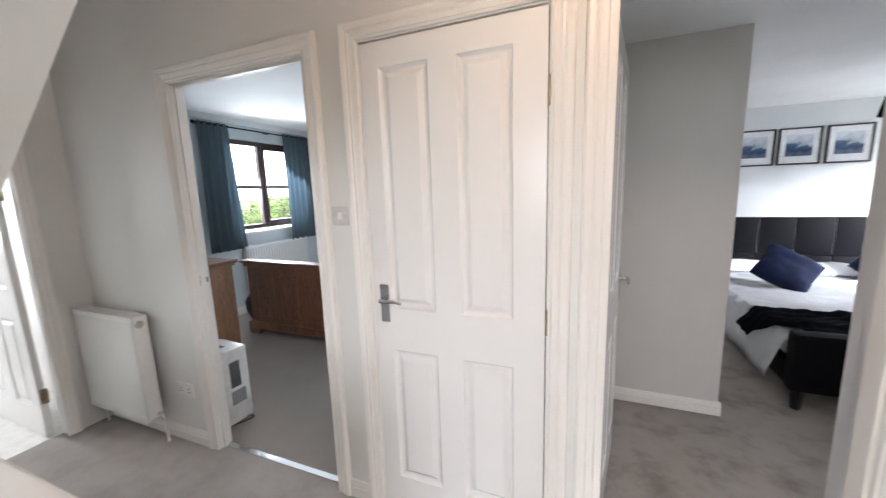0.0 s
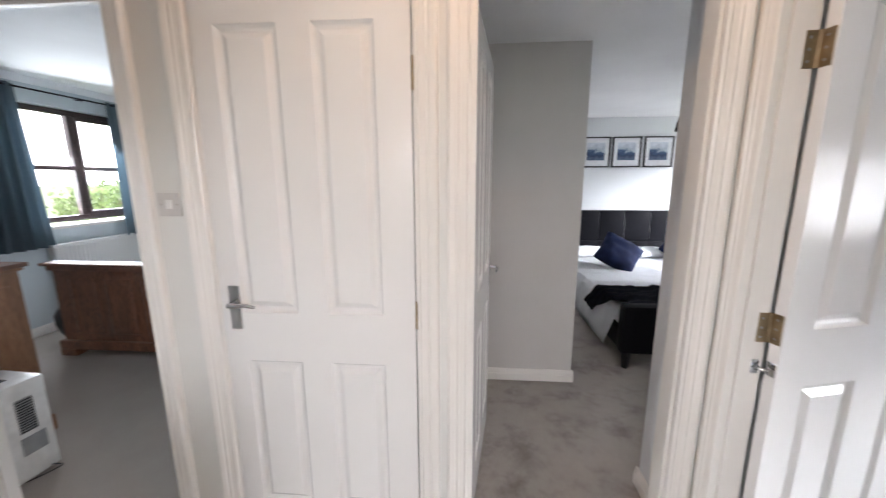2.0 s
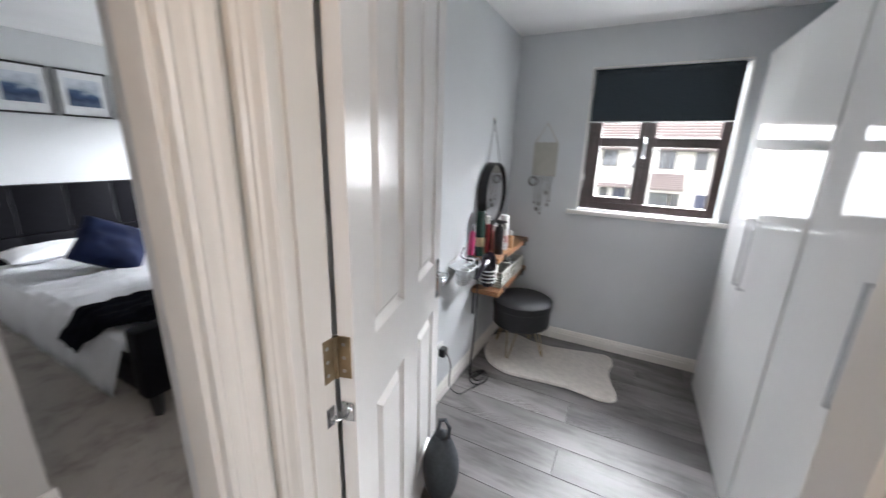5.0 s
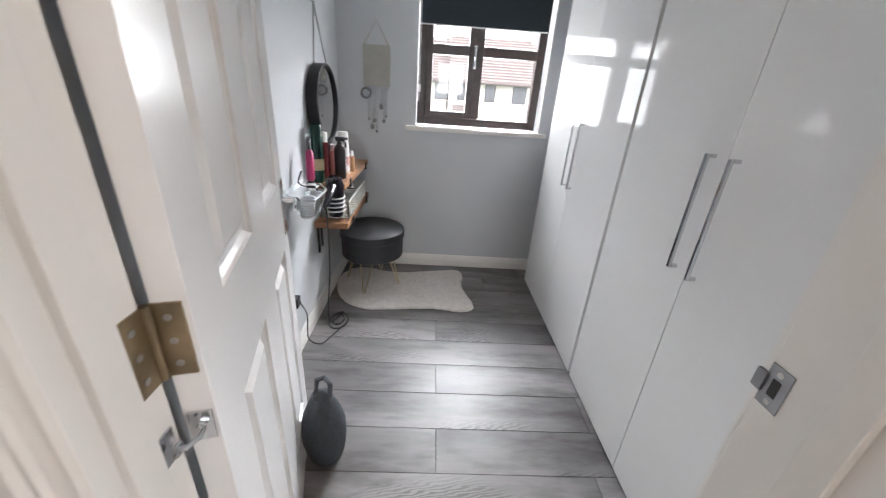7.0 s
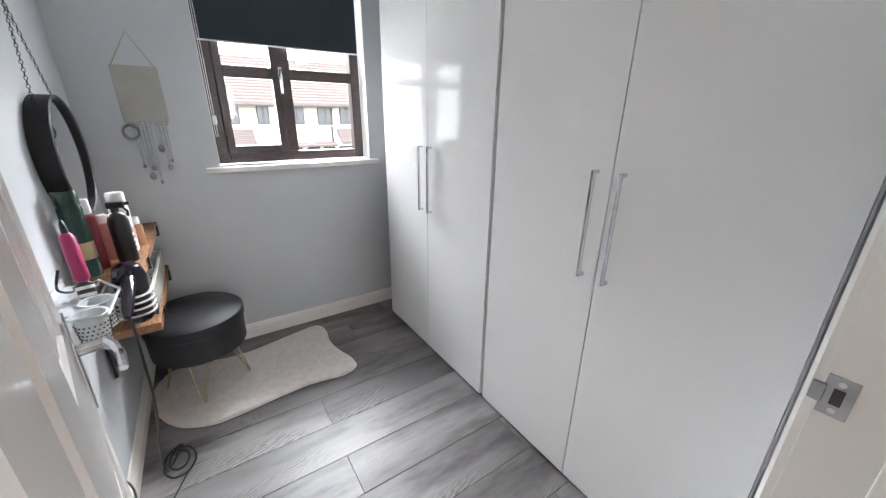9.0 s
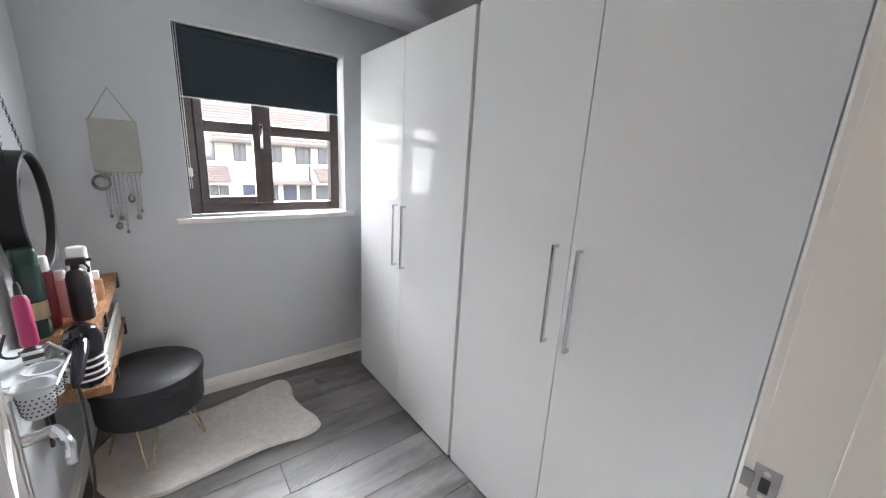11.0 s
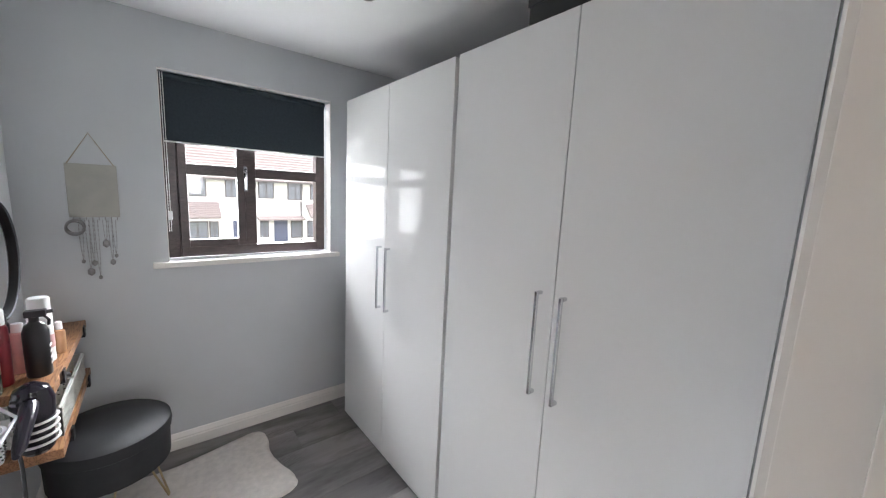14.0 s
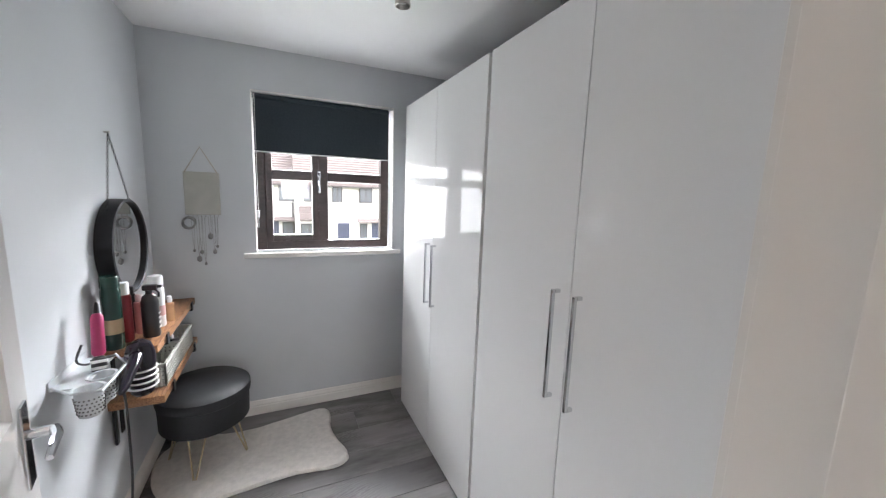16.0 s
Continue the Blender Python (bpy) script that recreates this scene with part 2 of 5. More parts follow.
M_NAVY = plain("navy_velvet", (0.005, 0.010, 0.036), 0.75, 0, 0.3, 30, 0.6)
M_THROW = plain("black_plush_throw", (0.006, 0.007, 0.013), 1.0, 0, 0.4, 60, 0.9)
M_CURTAIN = plain("blue_grey_curtain", (0.13, 0.175, 0.205), 0.85, 0, 0.08, 300, 0.4)
M_RAD = paint("radiator_enamel", (0.80, 0.80, 0.78), 0.28, 40, 0.05, 0.02, 0.3)
M_GOLD = plain("brass_leg", (0.52, 0.42, 0.26), 0.3, 1.0)
M_BIRCH = plain("greige_display_board", (0.43, 0.42, 0.38), 0.7, 0, 0.05)
M_ROPE = plain("jute_cord", (0.42, 0.36, 0.27), 0.9)
M_SILVER = plain("silver_jewellery", (0.30, 0.29, 0.29), 0.3, 0.9, 0.3)
M_PINK = plain("magenta_plastic", (0.42, 0.035, 0.13), 0.3)
M_RED = plain("crimson_can", (0.22, 0.02, 0.03), 0.3)
M_GREEN = plain("dark_green_can", (0.008, 0.04, 0.03), 0.2)
M_BLUSH = plain("blush_bottle", (0.62, 0.38, 0.36), 0.3)
M_AMBER = plain("amber_perfume", (0.55, 0.33, 0.18), 0.15)
M_PURPLE = plain("aubergine_dryer_plastic", (0.009, 0.006, 0.014), 0.14, 0, 0.1, 20, 0.02, 0.15)
M_SLATE = plain("slate_fabric", (0.055, 0.065, 0.075), 0.85, 0, 0.15, 200, 0.5)
M_BASKET = plain("cream_basket_plastic", (0.60, 0.60, 0.56), 0.5)
# near-black colour standing in for the shade inside small holes
M_HOLE = plain("painted_hole_shade", (0.05, 0.05, 0.05), 0.9)
M_GROUND = plain("mown_grass", (0.10, 0.12, 0.06), 0.95, 0, 0.2, 3, 0.5)
M_ROAD = plain("asphalt", (0.06, 0.06, 0.062), 0.9, 0, 0.1, 30)
M_RENDER = paint("pale_house_render", (0.60, 0.575, 0.55), 0.9, 30, 0.5)
M_TILE = plain("brown_roof_tile", (0.16, 0.132, 0.126), 0.85, 0, 0.2, 20)
M_HWIN = plain("house_window_glass", (0.10, 0.105, 0.12), 0.08)
M_HFRAME = plain("house_window_frame", (0.05, 0.042, 0.04), 0.5)
M_HDOOR = plain("house_front_door", (0.035, 0.04, 0.07), 0.4)
M_BARK = plain("bark", (0.10, 0.08, 0.06), 0.9)
M_LEAF = leaf_mat("foliage", (0.05, 0.09, 0.02), (0.13, 0.19, 0.05))
M_TILEFLOOR = plain("pale_bathroom_vinyl", (0.66, 0.65, 0.62), 0.35)
M_MAT = plain("picture_mount", (0.74, 0.75, 0.77), 0.6)


def picture_mat():
    m, nt, b = nodes("misty_landscape_print", 0.3)
    v = coords(nt, (1, 1, 1))
    sep = nt.nodes.new("ShaderNodeSeparateXYZ")
    nt.links.new(v, sep.inputs[0])
    n = noise_tex(nt, v, 14, 5, 0.6)
    ma = nt.nodes.new("ShaderNodeMath")
    ma.operation = "MULTIPLY_ADD"
    ma.inputs[1].default_value = 4.0
    nt.links.new(sep.outputs[2], ma.inputs[0])
    nt.links.new(n, ma.inputs[2])
    nt.links.new(ramp(nt, ma.outputs[0], [(0.0, (0.10, 0.14, 0.22)), (0.3, (0.02, 0.04, 0.10)), (0.52, (0.05, 0.10, 0.20)), (0.66, (0.40, 0.45, 0.52)), (1.0, (0.62, 0.66, 0.72))]), b.inputs["Base Color"])
    return m


M_PRINT = picture_mat()
M_THROW.node_tree.nodes["Principled BSDF"].inputs["Specular IOR Level"].default_value = 0.1
M_LEATHER.node_tree.nodes["Principled BSDF"].inputs["Specular IOR Level"].default_value = 0.07
M_NAVY.node_tree.nodes["Principled BSDF"].inputs["Specular IOR Level"].default_value = 0.15
M_BLIND.node_tree.nodes["Principled BSDF"].inputs["Specular IOR Level"].default_value = 0.2


# ---- mesh helpers ----
def finish(name, bm, mat, smooth=False):
    bmesh.ops.recalc_face_normals(bm, faces=bm.faces)
    me = bpy.data.meshes.new(name)
    bm.to_mesh(me)
    bm.free()
    me.materials.append(mat)
    if smooth:
        me.polygons.foreach_set("use_smooth", [True] * len(me.polygons))
        me.set_sharp_from_angle(angle=radians(35))
    return me


def box(bm, x0, x1, y0, y1, z0, z1, bev=0.0):
    r = bmesh.ops.create_cube(bm, size=1.0)
    for v in r["verts"]:
        v.co = Vector((x0 + (v.co.x + 0.5) * (x1 - x0), y0 + (v.co.y + 0.5) * (y1 - y0), z0 + (v.co.z + 0.5) * (z1 - z0)))
    if bev:
        es = list({e for v in r["verts"] for e in v.link_edges})
        bmesh.ops.bevel(bm, geom=es, offset=bev, segments=2, affect="EDGES", profile=0.6)
    return bm


def boxed(*a, **k):
    return box(bmesh.new(), *a, **k)


def lathe(bm, prof, n=20, at=(0, 0, 0), axis="z", caps=True):
    rings = []
    for r, h in prof:
        ring = []
        for i in range(n):
            a = 2 * math.pi * i / n
            c, s = r * math.cos(a), r * math.sin(a)
            p = {"z": (c, s, h), "y": (c, h, s), "x": (h, c, s)}[axis]
            ring.append(bm.verts.new(Vector(p) + Vector(at)))
        rings.append(ring)
    for a, b in zip(rings, rings[1:]):
        for i in range(n):
            bm.faces.new((a[i], a[(i + 1) % n], b[(i + 1) % n], b[i]))
    if caps:
        bm.faces.new(rings[0][::-1])
        bm.faces.new(rings[-1])
    return bm


def tube(bm, pts, r, n=8, closed=False):
    pts = [Vector(p) for p in pts]
    rings = []
    up = Vector((0, 0, 1))
    for i, p in enumerate(pts):
        a = pts[(i - 1) % len(pts)] if closed else pts[max(i - 1, 0)]
        b = pts[(i + 1) % len(pts)] if closed else pts[min(i + 1, len(pts) - 1)]
        d = (b - a).normalized()
        u = d.cross(up if abs(d.z) < 0.95 else Vector((1, 0, 0))).normalized()
        v = d.cross(u)
        rr = r[i] if isinstance(r, (list, tuple)) else r
        rings.append([bm.verts.new(p + rr * (math.cos(2 * math.pi * k / n) * u + math.sin(2 * math.pi * k / n) * v)) for k in range(n)])
    pairs = list(zip(rings, rings[1:])) + ([(rings[-1], rings[0])] if closed else [])
    for a, b in pairs:
        for k in range(n):
            bm.faces.new((a[k], a[(k + 1) % n], b[(k + 1) % n], b[k]))
    if not closed:
        bm.faces.new(rings[0][::-1])
        bm.faces.new(rings[-1])
    return bm


def prism(bm, prof, axis, a0, a1):
    """A profile of (u, v) points swept along an axis."""
    def p(u, v, a):
        return {"x": (a, u, v), "y": (u, a, v), "z": (u, v, a)}[axis]
    n = len(prof)
    A = [bm.verts.new(p(u, v, a0)) for u, v in prof]
    B = [bm.verts.new(p(u, v, a1)) for u, v in prof]
    for i in range(n):
        bm.faces.new((A[i], A[(i + 1) % n], B[(i + 1) % n], B[i]))
    bm.faces.new(A[::-1])
    bm.faces.new(B)
    return bm


def thing(name, at, label, category, group="", turn=0.0):
    ob = new(name)
    ob.empty_display_size = 0.1
    ob.matrix_world = pose(*at, 0, 0, turn)
    return tagged(ob, label, category, group)


def part(name, bm, mat, parent=None, label="", at=None, smooth=False, turn=0.0):
    ob = new(name, finish(name, bm, mat, smooth))
    if parent:
        ob.parent = parent
    if at or turn:
        ob.matrix_basis = pose(*(at or (0, 0, 0)), 0, 0, turn)
    return tagged(ob, label)


def struct(name, bm, mat, label="", smooth=False, parent=None):
    ob = new(name, finish(name, bm, mat, smooth))
    if parent:
        ob.parent = parent
    else:
        tagged(ob, kind="structure")
    return tagged(ob, label)


def solo(name, bm, mat, label, category, group="", at=(0, 0, 0), turn=0.0, smooth=False):
    ob = new(name, finish(name, bm, mat, smooth))
    ob.matrix_world = pose(*at, 0, 0, turn)
    return tagged(ob, label, category, group)


# ---- structure: floors, ceilings, walls ----
W = 1.28          # landing wall, face
WB = 1.40         # its back
DX = 0.95         # landing face of the dressing-room wall
DXB = 1.10        # its room face
LW = 1.565        # dressing room, wall with the shelves
WW = 3.36         # dressing room, window wall
DZ = 0.025        # dressing-room laminate above the carpets
TOP = 2.12        # head of the door openings
OP_A, OP_C, OP_B, OP_D = (-2.015, -1.13), (-0.84, -0.095), (0.10, 0.845), (0.456, 1.226)

struct("floor_landing", boxed(-3.2, DX + 0.06, -2.0, W + 0.06, -0.2, 0.0), M_CARPET, "beige carpet on the landing")
struct("floor_bedroom_a", boxed(-4.3, -0.95, W + 0.06, 5.6, -0.2, -0.002), M_CARPET_A, "smooth beige carpet of the oak bedroom")
struct("floor_bedroom_b", boxed(-0.2, 4.3, W + 0.06, 5.8, -0.2, -0.004), M_CARPET_B, "grey carpet with brushed marks in the black-bed bedroom")
struct("floor_bathroom", boxed(-5.0, -3.2, -0.4, 1.28, -0.2, -0.002), M_TILEFLOOR, "pale vinyl floor beyond the open door")
struct("floor_dressing", boxed(DX + 0.06, WW, -0.5, LW, -0.2, DZ - 0.008), M_UNDER, "dark underlay under the laminate")
struct("ceiling_landing", boxed(-3.2, DX + 0.1, -2.0, W + 0.06, 2.66, 2.76), M_CEIL)
struct("ceiling_bedroom_a", boxed(-4.3, -0.95, WB, 5.6, 2.5, 2.6), M_CEIL)
struct("ceiling_bedroom_b", boxed(-0.2, 4.3, WB, 5.8, 2.39, 2.49), M_CEIL)
struct("ceiling_dressing", boxed(DXB, WW, -0.5, LW, 2.275, 2.375), M_CEIL, "white ceiling of the dressing room")
struct("ceiling_bathroom", boxed(-5.0, -3.2, -0.4, 1.28, 2.4, 2.5), M_CEIL)


def wall_x(name, y0, y1, x0, x1, z1, holes, mat, z0=0.0, label=""):
    """A wall along x with openings (xa, xb, za, zb)."""
    bm = bmesh.new()
    x = x0
    for a, b, za, zb in sorted(holes):
        box(bm, x, a, y0, y1, z0, z1)
        if za > z0:
            box(bm, a, b, y0, y1, z0, za)
        box(bm, a, b, y0, y1, zb, z1)
        x = b
    box(bm, x, x1, y0, y1, z0, z1)
    return struct(name, bm, mat, label)


def wall_y(name, x0, x1, y0, y1, z1, holes, mat, z0=0.0, label=""):
    bm = bmesh.new()
    y = y0
    for a, b, za, zb in sorted(holes):
        box(bm, x0, x1, y, a, z0, z1)
        if za > z0:
            box(bm, x0, x1, a, b, z0, za)
        box(bm, x0, x1, a, b, zb, z1)
        y = b
    box(bm, x0, x1, y, y1, z0, z1)
    return struct(name, bm, mat, label)


wall_x("wall_landing_north", W, W + 0.06, -3.2, DX, 2.66, [(a - 0.03, b + 0.03, 0, TOP + 0.03) for a, b in (OP_A, OP_C, OP_B)], M_WALL_L, label="warm white painted wall with three doors")
wall_x("wall_bedroom_a_south", W + 0.06, W + 0.068, -4.3, -0.95, 2.6, [(OP_A[0] - 0.03, OP_A[1] + 0.03, 0, TOP + 0.03)], M_WALL_A)
wall_x("wall_bedroom_b_south", W + 0.06, WB, 0.0, DXB - 0.11, 2.49, [(OP_B[0] - 0.03, OP_B[1] + 0.03, 0, TOP + 0.03)], M_WALL_B)
wall_y("wall_landing_east", DX, DX + 0.06, -2.0, W - 0.001, 2.66, [(OP_D[0] - 0.03, OP_D[1] + 0.03, 0, TOP + 0.03)], M_WALL_L)
wall_y("wall_dressing_west", DX + 0.06, DXB, -0.5, LW - 0.001, 2.375, [(OP_D[0] - 0.03, OP_D[1] + 0.03, 0, TOP + 0.03)], M_WALL_D)
wall_x("wall_dressing_north", LW, LW + 0.06, DX + 0.06, WW, 2.375, [], M_WALL_D, label="pale grey painted wall")
wall_x("wall_bedroom_b_partition", LW + 0.06, LW + 0.12, 0.95, 4.3, 2.49, [], M_WALL_B)
struct("wall_bedroom_b_return", boxed(0.95, 0.985, WB, LW + 0.059, 0, 2.49), M_WALL_B)
struct("wall_dressing_south", boxed(DXB, WW, -0.56, -0.5, 0, 2.375), M_WALL_D)
WIN = (0.19, 1.05, 1.085, 2.04)
wall_y("wall_dressing_east", WW, WW + 0.26, -0.56, LW + 0.06, 2.375, [WIN], M_WALL_D, label="pale grey wall with the window")
# unseen wall; its opening is made up to hold the stairwell fill lamp
wall_x("wall_landing_south", -2.06, -2.0, -3.2, DX, 2.66, [(-0.7, 0.5, 1.0, 2.2)], M_WALL_L)
wall_y("wall_landing_west", -3.2, -3.12, -2.0, W, 2.66, [(0.15, 1.03, 0, 2.03)], M_WALL_L)
struct("wall_bathroom_north", boxed(-5.0, -3.2, 1.28, 1.34, 0, 2.5), M_WALL_L)
struct("wall_bathroom_south", boxed(-5.0, -3.2, -0.46, -0.4, 0, 2.5), M_WALL_L)
# window opening here is invented, a seat for the bathroom fill lamp
wall_y("wall_bathroom_west", -5.06, -5.0, -0.46, 1.34, 2.5, [(0.1, 0.9, 1.15, 2.05)], M_WALL_L)
WIN_A = (3.25, 4.62, 1.06, 2.27)
wall_y("wall_bedroom_a_west", -4.44, -4.18, WB, 5.6, 2.6, [WIN_A], M_WALL_A)
struct("wall_bedroom_a_north", boxed(-4.3, -0.95, 5.6, 5.66, 0, 2.6), M_WALL_A)
struct("wall_bedroom_a_east", boxed(-0.95, -0.89, WB, 5.6, 0, 2.6), M_WALL_A)
struct("wall_cupboard_box", boxed(-0.89, 0.0, WB + 0.6, WB + 0.66, 0, 2.49), M_WALL_B)
struct("wall_bedroom_b_west", boxed(0.0, 0.06, WB, 2.64, 0, 2.49), M_WALL_B)
struct("wall_bedroom_b_cupboard", boxed(0.0, 0.865, 2.64, 5.8, 0, 2.39), M_COL_B, "pale beige built-in cupboard wall")
struct("wall_bedroom_b_north", boxed(0.865, 4.3, 5.66, 5.8, 0, 2.49), M_WALL_B, "cool white bedroom wall behind the bed")
# assumed opening, never in view, placed for the bedroom B lamp
WIN_B = (3.2, 5.0, 1.0, 2.15)
wall_y("wall_bedroom_b_east", 4.3, 4.5, LW + 0.06, 5.8, 2.49, [WIN_B], M_WALL_B)

# stairwell: low wall with its capping, and the soffit of the upper flight
kn = struct("wall_stair_low", boxed(-3.12, -0.55, 0.08, 0.2, 0, 0.87), M_WALL_L, "low white wall beside the stairs")
struct("trim_stair_cap", boxed(-3.12, -0.53, 0.02, 0.285, 0.872, 0.9, bev=0.008), M_TRIM, "white painted capping")
bm = bmesh.new()
prism(bm, [(-0.4, 1.96), (-0.4, 2.6), (-3.1, 2.6), (-3.1, 0.92), (-2.3, 0.92), (-2.0, 0.92), (-0.963, 1.546)], "y", -1.2, 0.27)
struct("trim_stair_soffit", bm, M_WALL_L, "sloping white underside of the upper stairs")


# architraves, linings, skirtings
ARCH = [(0.0, 0.0), (0.0, 0.012), (0.008, 0.016), (0.014, 0.012), (0.030, 0.015), (0.036, 0.019), (0.044, 0.017), (0.052, 0.022), (0.066, 0.024), (0.074, 0.019), (0.078, 0.0)]


def architrave_run(name, along, a, b, face, out, head, floor_z=0.0):
    """The mouldings round an opening. along: 'x' or 'y'; a, b: its edges; face: the wall's plane; out: +1 or -1, the way it faces."""
    bm = bmesh.new()

    def P(u, d, z):
        return (u, face + out * d, z) if along == "x" else (face + out * d, u, z)
    loops = []
    for w, d in ARCH:
        loops.append([bm.verts.new(P(*q)) for q in ((a - w, d, floor_z), (a - w, d, head + w), (b + w, d, head + w), (b + w, d, floor_z))])
    n = len(loops)
    for i in range(n):
        A, B = loops[i], loops[(i + 1) % n]
        for k in range(3):
            bm.faces.new((A[k], A[k + 1], B[k + 1], B[k]))
    bm.faces.new([l[0] for l in loops])
    bm.faces.new([l[3] for l in loops])
    return struct(name, bm, M_TRIM, "white gloss moulded architrave")


def lining(name, along, a, b, f0, f1, head, stop, f1b=None):
    t = 0.0295
    frame_ob = None

    def B(u0, u1, v0, v1, z0, z1, kind="jamb"):
        nonlocal frame_ob
        b_ = boxed(u0, u1, v0, v1, z0, z1, bev=0.0015) if along == "x" else boxed(v0, v1, u0, u1, z0, z1, bev=0.0015)
        if frame_ob is None:
            frame_ob = struct(name, b_, M_TRIM, "white gloss door lining")
        else:
            part(kind, b_, M_TRIM, frame_ob)
    B(a - t, a, f0, f1, 0, head)
    B(b, b + t, f0, f1b or f1, 0, head)
    B(a - t, b + t, f0, f1, head, head + t, "head")
    s0, s1 = stop
    B(a, a + 0.012, s0, s1, 0, head - 0.012, "stop_strip")
    B(b - 0.012, b, s0, s1, 0, head - 0.012, "stop_strip")
    B(a, b, s0, s1, head - 0.012, head, "stop_strip")
    return frame_ob


for nm, (a, b) in (("a", OP_A), ("cupboard", OP_C), ("b", OP_B)):
    architrave_run("architrave_" + nm, "x", a - 0.006, b + 0.006 - (0.0 if nm != "b" else 0.012), W, -1, TOP + 0.006)
    lining("door_lining_" + nm, "x", a, b, W - 0.001, (W + 0.069 if nm == "a" else WB + 0.001), TOP, (W + 0.035, W + 0.075) if nm == "cupboard" else (W + 0.02, W + (0.045 if nm == "a" else 0.04)))
architrave_run("architrave_a_inside", "x", OP_A[0] - 0.006, OP_A[1] + 0.006, W + 0.068, 1, TOP + 0.006)
architrave_run("architrave_dressing", "y", OP_D[0] - 0.006, OP_D[1] - 0.022, DX, -1, TOP + 0.006)
architrave_run("architrave_dressing_inside", "y", OP_D[0] - 0.006, OP_D[1] + 0.06, DXB, 1, TOP + 0.006)
lining("door_lining_dressing", "y", OP_D[0], OP_D[1], DX - 0.001, DXB + 0.001, TOP, (DX + 0.03, DX + 0.07), 1.06)
architrave_run("architrave_bathroom", "y", 0.16, 1.02, -3.12, 1, 2.03)

SK = [(0.0, 0.0), (0.016, 0.0), (0.016, 0.052), (0.012, 0.058), (0.013, 0.066), (0.009, 0.078), (0.006, 0.088), (0.0, 0.092)]


def skirt_x(name, y, out, x0, x1, lift=0.0):
    struct(name, prism(bmesh.new(), [(y + out * d, z + lift) for d, z in SK], "x", x0, x1), M_TRIM, "white moulded skirting board")


def skirt_y(name, x, out, y0, y1, lift=0.0):
    struct(name, prism(bmesh.new(), [(x + out * d, z + lift) for d, z in SK], "y", y0, y1), M_TRIM, "white moulded skirting board")


skirt_x("baseboard_1", W, -1, -3.12, OP_A[0] - 0.085)
skirt_x("baseboard_2", W, -1, OP_A[1] + 0.085, OP_C[0] - 0.085)
skirt_x("baseboard_3", LW, -1, DXB, WW, DZ)
skirt_y("baseboard_4", WW, -1, -0.5, LW - 0.017, DZ)
skirt_x("baseboard_5", 2.64, -1, 0.06, 0.882)
skirt_y("baseboard_6", 0.866, 1, 2.64, 5.66)
skirt_y("baseboard_7", 0.949, -1, WB + 0.002, LW + 0.14)
skirt_x("baseboard_8", LW + 0.121, 1, 0.935, 4.3)
skirt_y("baseboard_9", -4.18, 1, WB, 5.6)
skirt_x("baseboard_10", 5.66, -1, 0.9, 4.3)
skirt_x("baseboard_11", 5.6, -1, -4.16, -0.95)
struct("trim_coving_a", prism(bmesh.new(), [(-4.18, 2.5), (-4.18, 2.44), (-4.165, 2.445), (-4.12, 2.49), (-4.115, 2.5)], "y", WB, 5.6), M_CEIL)
struct("threshold_a", boxed(OP_A[0], OP_A[1], W + 0.03, W + 0.065, 0.0, 0.006, bev=0.002), M_CHROME, "thin metal carpet strip in the doorway")
struct("threshold_dressing", boxed(DX + 0.04, DXB + 0.005, OP_D[0], OP_D[1], -0.006, DZ + 0.004, bev=0.002), M_SATIN, "metal threshold strip")


# ---- doors ----
def lever(parent, at, sx, sy, scale=1.0, mat=M_CHROME):
    """A lever handle on a long plate. sx: the way the lever points along x; sy: the side it stands on."""
    h = part("handle", boxed(-0.021, 0.021, min(0, sy * 0.006), max(0, sy * 0.006), -0.085, 0.085, bev=0.002), mat, parent, "chrome lever handle on a plate", at)
    bm = lathe(bmesh.new(), [(0.010, sy * 0.006), (0.010, sy * 0.04)], 12, (0, 0, 0.02), "y")
    tube(bm, [(0, sy * 0.042, 0.02), (sx * 0.03, sy * 0.05, 0.021), (sx * 0.07, sy * 0.052, 0.026), (sx * 0.105, sy * 0.05, 0.018)], [0.010, 0.009, 0.008, 0.006])
    part("lever", bm, mat, h, smooth=True)
    return h


